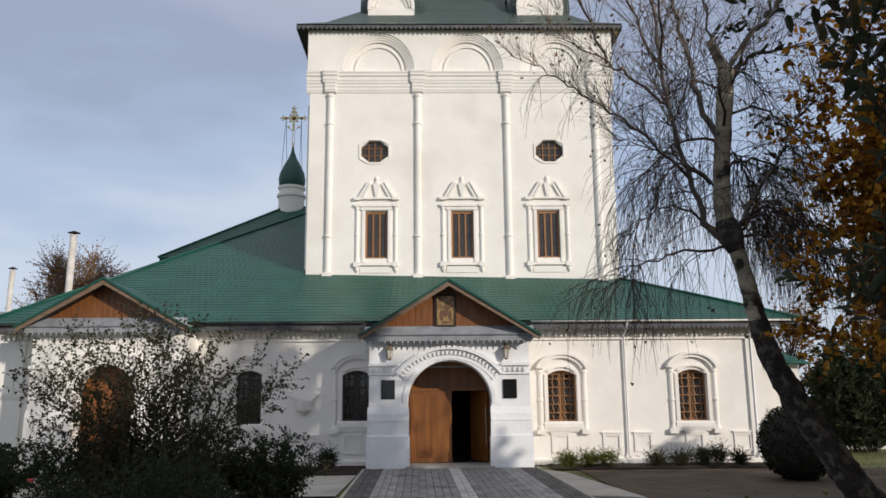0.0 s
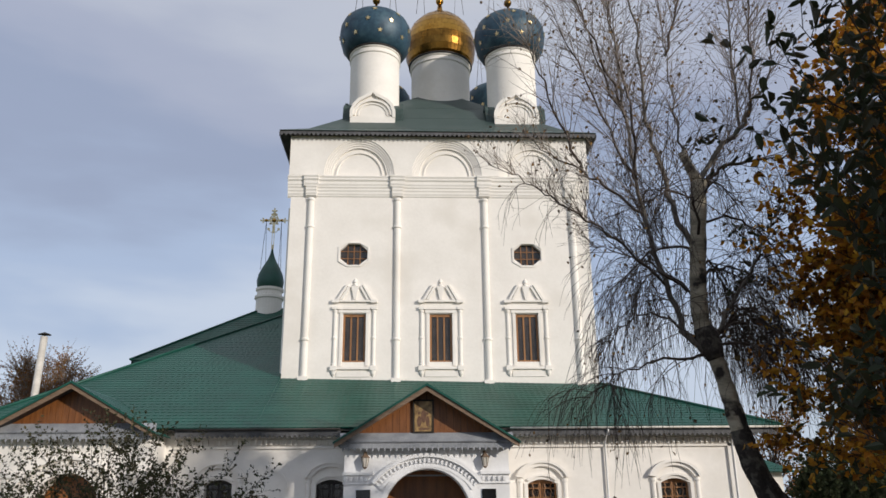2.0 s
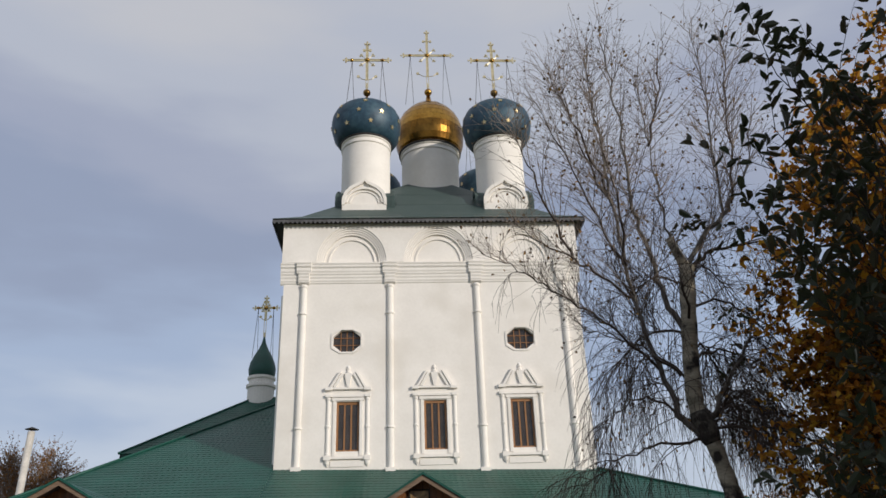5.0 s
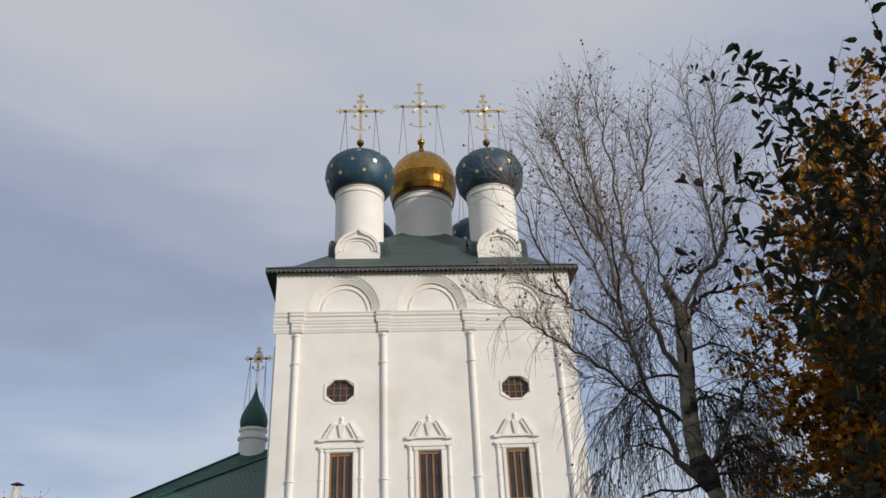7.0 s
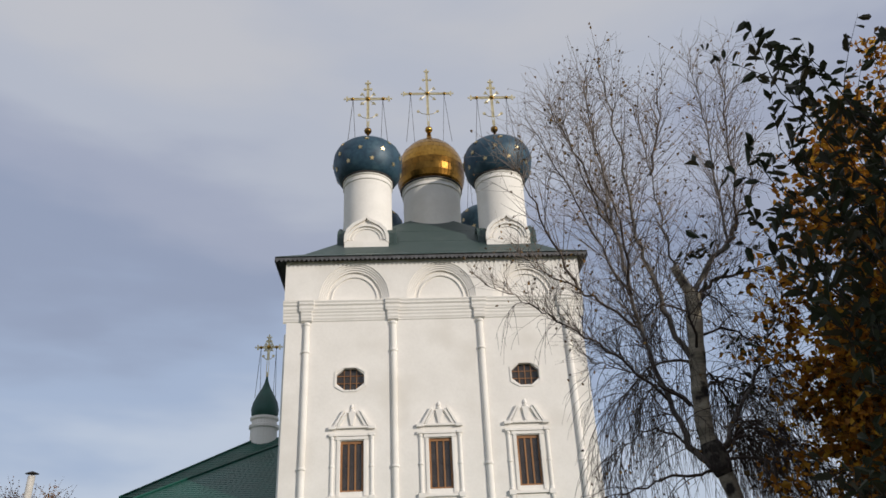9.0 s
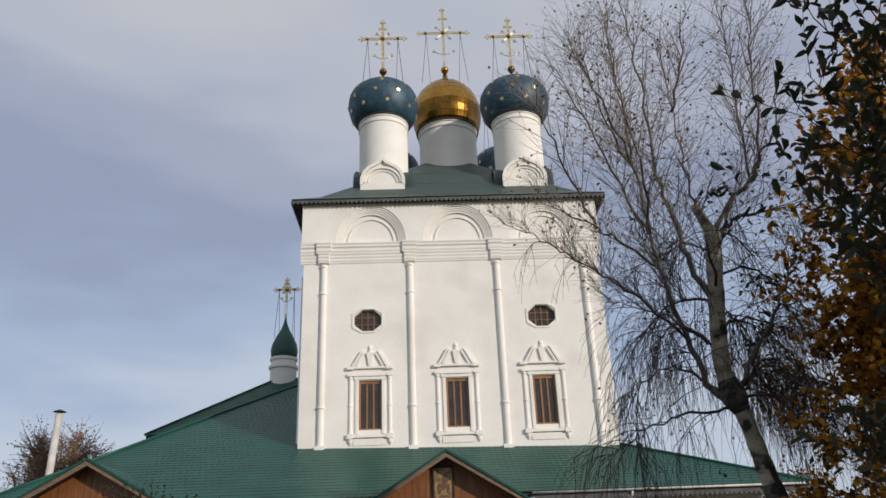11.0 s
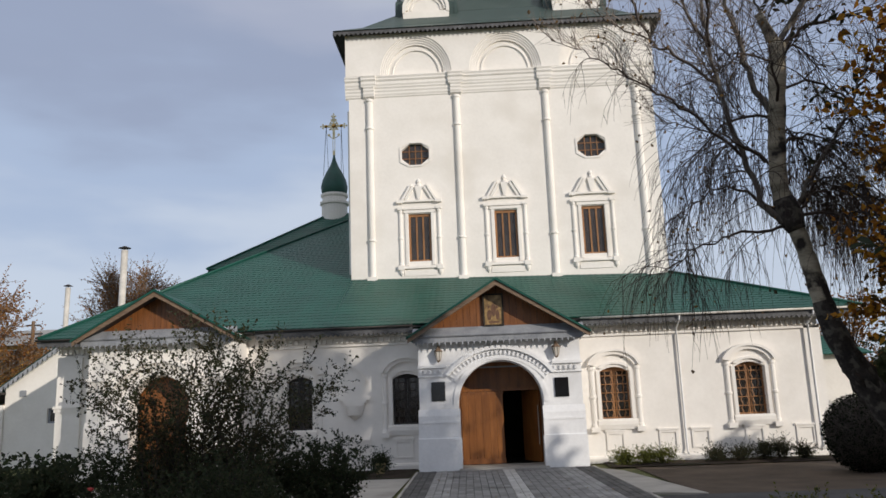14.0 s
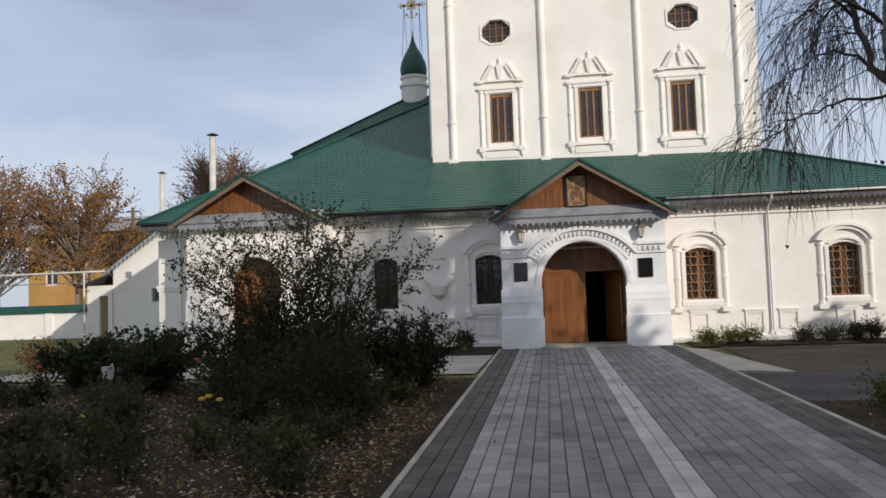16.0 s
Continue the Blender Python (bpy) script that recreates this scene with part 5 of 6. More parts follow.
for z, h in ((8.3, 0.5), (7.7, 0.7), (7.1, 0.6)):
    part("cross_arm", MB().box(-31.2 - h, -31.2 + h, 49.95, 50.05, z - 0.05, z + 0.05), M["iron"], pole)


# ---- plants ----
def rvec(r):
    while True:
        v = Vector((r.uniform(-1, 1), r.uniform(-1, 1), r.uniform(-1, 1)))
        if 0.05 < v.length < 1:
            return v.normalized()


def bend(r, p, d, length, n, curve, wob):
    """A bending polyline from p along d; curve is added to the direction step by step."""
    pts, d = [p.copy()], d.normalized()
    for k in range(n):
        d = (d + curve / n + rvec(r) * wob).normalized()
        pts.append(pts[-1] + d * (length / n))
    return pts


def along(pts, t):
    f = t * (len(pts) - 1)
    i = min(int(f), len(pts) - 2)
    return pts[i].lerp(pts[i + 1], f - i), (pts[i + 1] - pts[i]).normalized()


def smooth_line(pts, n=4):
    """More points along a polyline, rounded at its corners."""
    pts = [Vector(p) for p in pts]
    out = []
    for i in range(len(pts) - 1):
        a, b, c, d = pts[max(i - 1, 0)], pts[i], pts[i + 1], pts[min(i + 2, len(pts) - 1)]
        for k in range(n):
            t = k / n
            out.append(0.5 * ((2 * b) + (c - a) * t + (2 * a - 5 * b + 4 * c - d) * t * t + (3 * b - a - 3 * c + d) * t ** 3))
    return out + [pts[-1]]


# birch: a leaning trunk, long whippy limbs and hanging twigs
r = random.Random(11)
birch = thing("birch_tree", (4.75, 5.0, 0), "leaning old birch with white bark, nearly bare in autumn", "tree")
trunk = smooth_line([(4.75, 5.0, -0.1), (4.42, 5.0, 0.28), (4.10, 5.0, 0.62), (3.78, 5.0, 0.99), (3.57, 5.0, 1.32), (3.36, 5.0, 1.65), (3.18, 5.0, 1.97), (3.02, 5.0, 2.32), (2.93, 5.0, 2.68), (2.87, 5.0, 2.98), (2.80, 5.0, 3.30), (2.71, 5.0, 3.58), (2.66, 5.0, 3.85), (2.69, 5.0, 4.3), (2.75, 5.0, 4.8), (2.82, 5.0, 5.38)], 4)
n = len(trunk)


def girth(k):
    """The trunk's radius: stout at the foot, swollen at the crotch, slender above it."""
    t = k / (n - 1)
    return 0.185 - 0.115 * min(1.0, t / 0.72) ** 0.8 + (0.018 if t > 0.72 else 0.0) + 0.05 * math.exp(-((t - 0.72) / 0.03) ** 2) + 0.006 * math.sin(k * 2.1)


part("trunk", MB().tube(trunk, [girth(k) for k in range(n)], 16), M["birch"], birch, "white bark with black scars", True)
# sleeve over the shaded lower trunk, darker in colour than the bark above
part("trunk_foot", MB().tube(trunk[:34], [girth(k) + 0.008 - 0.012 * max(0, k - 29) / 4 for k in range(34)], 16), M["birch_foot"], birch, "furrowed bark of the leaning foot, blackened by shade in its colour", True)
part("crotch", MB().tube(trunk[41:47], [girth(k) + 0.006 for k in range(41, 47)], 16), M["birch_foot"], birch, "dark swollen bark where the limbs part", True)
bark = MB()
for k in range(0, 22):
    p, d = along(trunk, k / 21 * 0.42)
    for j in range(3):
        a = r.uniform(0, 6.28)
        q = p + Vector((math.cos(a), math.sin(a), 0)) * 0.17 * (1 - 0.3 * k / 21)
        bark.tube([q - d * 0.10, q + Vector((math.cos(a), math.sin(a), 0)) * 0.012, q + d * 0.10], [0.012, 0.035, 0.012], 5)
part("rough_bark", bark, M["bark"], birch, "black furrowed bark at the foot")
limbs = [[(2.66, 5, 3.45), (2.47, 5.0, 3.68), (2.31, 5.0, 4.22), (2.17, 5.0, 4.87), (2.08, 5.0, 5.56), (2.04, 5.0, 6.3), (2.03, 5.1, 7.02), (2.0, 5.1, 7.8), (2.02, 5.1, 8.6)],
         [(2.68, 5, 4.6), (2.50, 5.0, 5.02), (2.42, 5.0, 5.41), (2.32, 5.0, 6.0), (2.30, 5.0, 6.46), (2.28, 5.0, 7.27), (2.24, 5.0, 7.98), (2.16, 5.0, 8.73)],
         [(2.82, 5, 5.34), (2.69, 5.0, 5.66), (2.64, 5.0, 6.14), (2.62, 5.0, 6.69), (2.59, 5.0, 7.36), (2.56, 5.0, 8.2)],
         [(2.83, 5, 5.34), (3.06, 5.0, 5.74), (3.38, 5.0, 6.05), (3.60, 5.1, 6.4), (3.92, 5.2, 6.92), (4.1, 5.2, 7.6)],
         [(3.38, 5.0, 6.05), (3.47, 5.1, 7.0), (3.56, 5.2, 8.05), (3.53, 5.2, 9.1)],
         [(2.37, 5.0, 4.15), (2.06, 5.0, 4.45), (1.73, 4.95, 4.72), (1.40, 4.9, 4.93), (1.05, 4.85, 5.17), (0.76, 4.8, 5.33), (0.40, 4.75, 5.5)],
         [(2.70, 5, 3.42), (2.29, 4.95, 3.37), (1.99, 4.9, 3.30), (1.64, 4.8, 3.16), (1.33, 4.7, 2.94)],
         [(2.73, 5, 3.50), (3.02, 5.0, 3.96), (3.31, 5.0, 4.38), (3.59, 5.0, 4.9), (3.87, 5.0, 5.4)],
         [(2.84, 5, 5.34), (3.10, 5.0, 5.54), (3.5, 5.0, 5.64), (3.88, 5.0, 5.72)],
         [(2.15, 5.0, 5.0), (1.82, 5.0, 5.28), (1.51, 5.0, 5.48), (1.16, 5.0, 5.70), (0.86, 5.0, 6.0)],
         [(2.68, 5, 4.0), (2.45, 5.5, 4.5), (2.2, 6.1, 4.9), (1.9, 6.4, 5.1)],
         [(2.70, 5, 4.3), (3.2, 5.4, 4.5), (3.6, 5.7, 4.5), (4.0, 5.8, 4.2)],
         [(2.73, 5, 4.7), (2.55, 4.5, 4.9), (2.2, 4.1, 4.9), (1.8, 3.9, 4.6)],
         [(2.78, 5, 3.52), (2.95, 4.95, 3.70), (3.25, 4.9, 3.75), (3.63, 4.85, 3.56), (4.0, 4.8, 3.2)],
         [(2.12, 5.0, 5.4), (2.0, 4.6, 6.1), (1.85, 4.5, 6.9), (1.75, 4.4, 7.8)],
         [(3.50, 5.0, 6.2), (3.64, 5.0, 7.0), (3.75, 5.0, 7.95), (3.85, 5.0, 8.8)],
         [(2.78, 5, 3.6), (3.3, 5.5, 3.95), (3.8, 6.0, 4.0), (4.3, 6.3, 3.6)],
         [(2.76, 5, 4.9), (3.3, 5.3, 5.05), (3.8, 5.6, 4.9), (4.3, 5.8, 4.4)],
         [(2.76, 5, 3.5), (3.25, 4.7, 3.45), (3.7, 4.5, 3.2), (4.1, 4.4, 2.7)],
         [(2.70, 5, 4.6), (2.4, 5.3, 4.7), (2.0, 5.6, 4.4), (1.7, 5.7, 3.9)],
         [(2.70, 5, 4.4), (3.1, 5.6, 4.6), (3.5, 6.2, 4.4), (3.7, 6.5, 3.9)],
         [(2.80, 5, 5.2), (3.2, 5.5, 5.6), (3.6, 6.0, 5.6), (4.1, 6.3, 5.2)],
         [(2.05, 5.0, 6.2), (1.92, 5.2, 6.7), (1.75, 5.1, 7.3), (1.62, 5.0, 7.9)],
         [(2.10, 5.0, 5.4), (1.85, 5.0, 6.0), (1.52, 4.9, 6.8), (1.22, 4.8, 7.5)],
         [(2.04, 5.0, 6.3), (1.82, 5.0, 7.0), (1.58, 5.0, 7.7), (1.45, 5.0, 8.2)],
         [(1.51, 5.0, 5.48), (1.30, 5.0, 6.1), (1.08, 4.9, 6.7), (0.95, 4.9, 7.1)],
         [(2.60, 5.0, 7.0), (2.82, 5.0, 7.7), (2.95, 5.0, 8.4)],
         [(2.62, 5, 3.6), (2.3, 5.2, 3.9), (2.05, 5.3, 3.9), (1.8, 5.4, 3.65)],
         [(2.55, 5, 4.1), (2.2, 4.8, 4.25), (1.9, 4.7, 4.1)],
         [(2.78, 5, 3.5), (3.1, 5.2, 3.9), (3.5, 5.3, 4.0), (3.9, 5.3, 3.7)]]
fine, high, leaf_b = MB(), MB(), MB()
ZUP = Vector((0, 0, 1))
for li, lm in enumerate(limbs):
    pts = smooth_line([Vector(p) for p in lm], 4)
    pts = [p + rvec(r) * (0.03 if 0 < k < len(pts) - 1 else 0) for k, p in enumerate(pts)]
    r0 = 0.036 if li in (0, 1, 3) else 0.030 if li in (7, 8) else 0.018
    part("limb", MB().tube(pts, [r0 * (1 - 0.85 * k / (len(pts) - 1)) for k in range(len(pts))], 6), M["birch_limb"] if li in (0, 1, 2, 3, 4, 7) else M["twig"], birch, "", True)
    length = sum((b - a).length for a, b in zip(pts, pts[1:]))
    for s in range(int(length * 16)):
        t = r.uniform(0.12, 1.0)
        p, d = along(pts, t)
        side = rvec(r)
        hang = (p.z < 4.6 or (r.random() < 0.25 and p.z < 6)) and li not in (9, 25) and (li != 5 or p.x < 1.5)
        if hang and p.x < 2.3 and r.random() < 0.3:
            continue
        dd = d * 0.75 + side * 0.75 + ZUP * (0.7 if li in (5, 9) else 0.30 if not hang else 0.05)
        ln = r.uniform(0.45, 1.15) * (1.1 - 0.65 * t) * (0.5 if li in (5, 9) else 1.0)
        sub = bend(r, p, dd, ln, 5, ZUP * (0.3 if not hang else -1.5) + side * 0.2, 0.09)
        web = fine if p.z < 5.0 or hang else high
        web.tube(sub, [0.0065, 0.0055, 0.0048, 0.004, 0.003, 0.0018], 3)
        for q in range(r.randint(6, 11) if p.z < 5.0 else r.randint(3, 7)):
            tp, td = along(sub, r.uniform(0.15, 1.0))
            ts = rvec(r)
            tw = bend(r, tp, td * 0.8 + ts * 0.75, r.uniform(0.15, 0.5) * (1.5 if hang else 1.0), 3, ZUP * (-2.2 if hang else 0.15), 0.12)
            web.tube(tw, [0.0027, 0.0024, 0.0020, 0.0012] if web is fine else [0.0022, 0.0019, 0.0016, 0.0010], 3)
            if r.random() < 0.55:
                up, ud = along(tw, r.uniform(0.3, 0.9))
                tw2 = bend(r, up, ud + rvec(r) * 0.8, r.uniform(0.1, 0.28), 2, ZUP * (-1.5 if hang else 0.1), 0.12)
                web.tube(tw2, [0.0024, 0.0020, 0.0011] if web is fine else [0.0022, 0.0018, 0.001], 3)
            if r.random() < (0.2 if web is fine else 0.42):
                leaf_b.leaf(tw[-1], (rvec(r) - ZUP * 0.9).normalized(), rvec(r), r.uniform(0.03, 0.055), 0.75)
part("hanging_twig_mass", fine, M["twig"], birch, "fine dark hanging twigs", kind="stuff")
part("upper_twig_mass", high, M["twig_high"], birch, "fine grey-brown upright twigs", kind="stuff")
broad = MB()
for a, b, cnt in (((2.68, 5, 5.78), (3.1, 5, 5.95), 26), ((3.0, 4.95, 5.5), (3.7, 4.9, 5.75), 18), ((2.95, 4.9, 4.85), (3.25, 4.9, 4.7), 12), ((3.1, 5.1, 4.1), (3.8, 5.2, 5.2), 34)):
    for k in range(cnt):
        p = Vector(a).lerp(Vector(b), r.random()) + rvec(r) * 0.05
        broad.leaf(p, (rvec(r) - ZUP * 0.2).normalized(), rvec(r), r.uniform(0.08, 0.14), 0.42, oval=True)
part("broad_leaf_mass", broad, M["leaf_pear"], birch, "few broad dark leaves round the stubs", kind="stuff")
part("stub", MB().tube([(2.82, 5, 5.34), (2.75, 5, 5.52), (2.67, 5, 5.74)], [0.065, 0.055, 0.045], 12), M["birch"], birch, "sawn-off limb", True)
part("leaf_mass", leaf_b, M["leaf_birch"], birch, "few withered leaves", kind="stuff")


def leafy(name, label, at, branches, r0, shoots, per_shoot, leaf_size, leaf_mat_, wood, seed, shoot_len=(0.3, 0.7), droop=0.1, width=0.5, start=0.3, spread=0.8, up=0.35, trunk_pts=None, sides=6, leaf_label="", oval=False):
    """A tree or shrub: branches, shoots along them and leaves along the shoots."""
    r = random.Random(seed)
    t_ob = thing(name, at, label, "tree" if "tree" in name else "shrub")
    wood_mb, leaf_mb = MB(), MB()
    if trunk_pts:
        pts = smooth_line(trunk_pts, 4)
        part("trunk", MB().tube(pts, [r0 * 2.2 * (1 - 0.6 * k / (len(pts) - 1)) for k in range(len(pts))], 12), M[wood], t_ob, "", True)
    for br in branches:
        pts = smooth_line(br, 4)
        pts = [p + rvec(r) * (0.025 if 0 < k else 0) for k, p in enumerate(pts)]
        part("branch", MB().tube(pts, [r0 * (1 - 0.85 * k / (len(pts) - 1)) for k in range(len(pts))], sides), M[wood], t_ob, "", True)
        for s in range(shoots):
            p, d = along(pts, start + (1 - start) * (s + r.random()) / shoots)
            side = rvec(r)
            sh = bend(r, p, d * 0.7 + side * spread + ZUP * up, r.uniform(*shoot_len), 4, ZUP * -droop + side * 0.15, 0.07)
            wood_mb.tube(sh, [r0 * 0.22, r0 * 0.18, r0 * 0.14, r0 * 0.1, r0 * 0.05], 3)
            for q in range(per_shoot):
                lp, ld = along(sh, 0.1 + 0.9 * (q + r.random()) / per_shoot)
                sd = rvec(r)
                leaf_mb.leaf(lp, (ld * 0.55 + sd).normalized(), (rvec(r) + ZUP * 0.6).normalized(), leaf_size * r.uniform(0.6, 1.25), width, oval=oval)
    part("shoot_mass", wood_mb, M[wood], t_ob, "", kind="stuff")
    part("leaf_mass", leaf_mb, M[leaf_mat_], t_ob, leaf_label, kind="stuff")
    return t_ob


# near fruit tree with large dark leaves
ends = [(1.27, 0.0, 4.42), (1.58, 0.1, 4.62), (2.16, 0.1, 4.80), (1.16, 0.2, 3.60), (1.32, 0.3, 4.0), (1.28, 0.15, 3.15), (1.45, 0.1, 2.45), (1.62, 0.1, 1.95), (2.55, 0.2, 4.95), (1.95, 0.5, 4.3), (1.75, 0.4, 3.6), (1.85, 0.6, 2.9), (2.2, 0.4, 2.1), (2.7, 0.6, 4.3), (2.4, 0.5, 3.4), (1.42, 0.3, 4.2), (1.75, 0.2, 4.3), (1.5, 0.4, 3.4), (1.62, 0.2, 2.9), (1.9, 0.5, 3.9), (2.2, 0.2, 4.25), (1.75, 0.3, 2.3), (2.0, 0.2, 3.2), (2.1, 0.3, 2.6)]
br = []
r = random.Random(3)
ends += [(r.uniform(1.5, 2.1), r.uniform(0.1, 0.9), r.uniform(2.1, 2.9)) for k in range(5)]
for i, e in enumerate(ends):
    e = Vector(e) + Vector((0.10 if e[2] > 3.5 else 0.14, 0, 0))
    s = Vector((2.75, 0.15, min(1.0 + 0.35 * (e.z - 1.6), 2.4)))
    m1 = s.lerp(e, 0.4) + Vector((0.12, r.uniform(-0.1, 0.15), -0.12))
    m2 = s.lerp(e, 0.75) + Vector((0.08, r.uniform(-0.1, 0.1), -0.05))
    br.append([s, m1, m2, e])
leafy("fruit_tree", "fruit tree with large dark leaves close to the path", (2.75, 0.15, 0), br, 0.013, 10, 10, 0.086, "leaf_pear", "bark", 21, (0.20, 0.50), 0.0, 0.44, 0.55, 0.65, 0.5, [(2.8, 0.15, -0.1), (2.77, 0.15, 0.8), (2.75, 0.15, 1.7), (2.72, 0.15, 2.5)], leaf_label="broad dark green leaves", oval=True)
# orange autumn tree behind it
r = random.Random(8)
br = []
for k in range(60):
    a, e = r.uniform(0, 2 * math.pi), r.uniform(-0.8, 1.2)
    zz = 4.5 + 3.3 * math.sin(e) + r.uniform(-0.4, 0.3)
    tip = Vector((4.30 + 0.20 * (zz - 3.5) + 1.35 * math.cos(a) * math.cos(e) * r.uniform(0.6, 1.05), 3.9 + 1.2 * math.sin(a) * math.cos(e), zz))
    s = Vector((4.9, 3.9, max(1.3, min(4.5, tip.z * 0.6))))
    br.append([s, s.lerp(tip, 0.5) + Vector((0, 0, 0.15)), tip])
for k in range(100):          # the low skirt of the crown
    zz = r.uniform(2.4, 5.0)
    tip = Vector((r.uniform(3.55 if zz > 3 else 4.2, 5.5), r.uniform(3.7, 5.4), zz))
    s = Vector((5.15, 3.9, min(3.0, zz * 0.7 + 0.4)))
    br.append([s, s.lerp(tip, 0.5) + Vector((0, 0, 0.2)), tip])
leafy("autumn_tree", "dense tree with orange autumn leaves", (5.2, 3.9, 0), br, 0.012, 30, 14, 0.088, "leaf_orange", "bark", 22, (0.25, 0.7), 0.2, 0.7, 0.2, 0.9, 0.2, [(5.2, 3.9, -0.1), (5.22, 3.9, 1.5), (5.18, 3.9, 3.2), (5.2, 3.9, 5.2)], leaf_label="orange and brown leaves")
# big loose shrub before the side porch
r = random.Random(9)
br = []
for k in range(76):
    x = r.uniform(-7.0, -2.6)
    u = (x + 4.9) / 2.2
    tip = Vector((x, 9.6 + r.uniform(-1.0, 1.0), (3.25 - 0.75 * u * u) * r.uniform(0.62, 1.02)))
    s = Vector((-4.7 + r.uniform(-0.9, 0.8), 9.5 + r.uniform(-0.4, 0.4), 0.0))
    br.append([s, s.lerp(tip, 0.45) + Vector((-(tip.x - s.x) * 0.12, 0, 0.28)), tip])
leafy("shrub", "large loose shrub with sparse dark small leaves", (-4.7, 9.5, 0), br, 0.009, 26, 9, 0.060, "leaf_shrub", "bark", 23, (0.15, 0.55), 0.0, 0.62, 0.18, 0.85, 0.2, leaf_label="small dull dark leaves")


def low_bush(name, label, c, w, h, n, size, leaf, seed, count=9):
    r = random.Random(seed)
    br = []
    for k in range(n):
        a, d = r.uniform(0, 6.28), r.uniform(0.1, 1.0) ** 0.6
        tip = Vector((c[0] + w * d * math.cos(a), c[1] + 0.7 * w * d * math.sin(a), h * r.uniform(0.55, 1.05) * (1 - 0.35 * d * d)))
        s = Vector((c[0] + 0.3 * w * d * math.cos(a), c[1] + 0.2 * w * d * math.sin(a), 0.0))
        br.append([s, s.lerp(tip, 0.5) + Vector((0, 0, 0.08)), tip])
    return leafy(name, label, (c[0], c[1], 0), br, 0.007, 16, count + 3, size, leaf, "bark", seed, (0.14, 0.42), 0.15, 0.6, 0.1, 0.9, 0.2)


low_bush("rose_bush", "dense dark rose bush beside the paved path", (-3.15, 10.6), 0.9, 1.35, 60, 0.058, "leaf_low", 31)
low_bush("rose_bush", "dense dark low rose bush in the garden", (-4.4, 10.2), 1.15, 1.55, 62, 0.058, "leaf_low", 32)
low_bush("rose_bush", "dense dark low rose bush in the garden", (-6.1, 10.3), 1.3, 1.65, 66, 0.058, "leaf_low", 33)
low_bush("peony_bush", "leafy dark peony bush with broad leaves", (-7.9, 10.6), 1.0, 1.15, 32, 0.11, "leaf_low", 34, 6)
low_bush("peony_bush", "leafy dark peony bush with broad leaves", (-9.6, 11.4), 1.1, 1.0, 30, 0.11, "leaf_low", 35, 6)
low_bush("rose_bush", "thin dark rose bush in the bed near the path", (-3.6, 6.9), 0.8, 1.35, 44, 0.05, "leaf_low", 36, 7)
low_bush("rose_bush", "thin dark rose bush in the leafy bed", (-5.0, 7.6), 0.9, 0.95, 20, 0.05, "leaf_low", 37, 7)
r = random.Random(77)
for k in range(58):
    x, y = r.uniform(-10.5, -3.0), r.uniform(3.0, 9.6)
    low_bush("garden_herb", "straggling dark garden herb in the leafy bed", (x, y), r.uniform(0.18, 0.40), r.uniform(0.14, 0.50), r.randint(3, 8), r.choice((0.035, 0.05, 0.075, 0.10)), r.choice(("leaf_low", "leaf_herb", "leaf_shrub")), 200 + k, 3)
low_bush("rose_bush", "reddish sparse bush on the lawn edge", (-12.3, 13.6), 0.8, 0.9, 16, 0.06, "leaf_rust", 38, 4)
low_bush("garden_plant", "yellow-green plant at the edge of the drive", (3.7, 7.9), 0.4, 0.32, 14, 0.05, "leaf_flower", 39, 8)
low_bush("garden_plant", "yellow-green plant in the bed by the drive", (4.7, 7.6), 0.5, 0.36, 14, 0.05, "leaf_flower", 40, 8)
for k, (x, w, h) in enumerate(((3.35, 0.28, 0.38), (3.9, 0.3, 0.42), (4.5, 0.32, 0.44), (5.9, 0.3, 0.36), (6.5, 0.3, 0.42), (7.1, 0.3, 0.5), (7.6, 0.26, 0.66), (8.2, 0.25, 0.34))):
    low_bush("flower_plant", "low yellowing flower plant by the church wall", (x, 19.4), w, h * 0.8, 14, 0.045, "leaf_flower" if k < 3 else "leaf_shrub", 41 + k, 7)
low_bush("flower_plant", "dark potted flower by the porch wall", (-3.25, 18.9), 0.22, 0.62, 14, 0.05, "leaf_low", 60, 8)
solid("flower_pot", MB().lathe((-3.25, 18.9, 0.0), [(0.10, 0), (0.15, 0.28), (0.16, 0.28), (0.16, 0.32)], 16), M["shed_door"], "small ochre flower pot by the porch", "flower pot")
solid("white_bucket", MB().lathe((-9.1, 11.0, 0.25), [(0.09, 0), (0.12, 0.25)], 14), M["white_plastic"], "small white plastic bucket among the plants", "bucket")
# flowers
r = random.Random(4)
for x, y, z, m in ((-9.6, 9.7, 0.62, "petal_red"), (-6.3, 8.9, 0.75, "petal_red"), (-5.2, 7.0, 0.42, "petal_yellow"), (-5.1, 7.1, 0.36, "petal_yellow"), (-5.32, 7.05, 0.38, "petal_yellow"), (-6.5, 6.2, 0.3, "petal_yellow")):
    fl = thing("flower", (x, y, 0), "small garden flower on a thin stem", "flower", "garden flowers")
    part("stem", MB().tube([(x, y, 0), (x + 0.02, y, z)], 0.006, 4), M["leaf_low"], fl)
    part("head", MB().lathe((x + 0.02, y, z - 0.02), [(0.01, 0), (0.05, 0.02), (0.045, 0.05), (0.01, 0.06)], 9), M[m], fl, "red petals" if m == "petal_red" else "yellow petals")
# clipped thuja ball
r = random.Random(12)
thuja = thing("clipped_thuja", (8.05, 15.5, 0), "dark clipped round thuja standing in shade", "shrub")
prof = [(0.80 * math.sin(math.pi * k / 12) + 0.001, 0.82 - 0.82 * math.cos(math.pi * k / 12)) for k in range(13)]
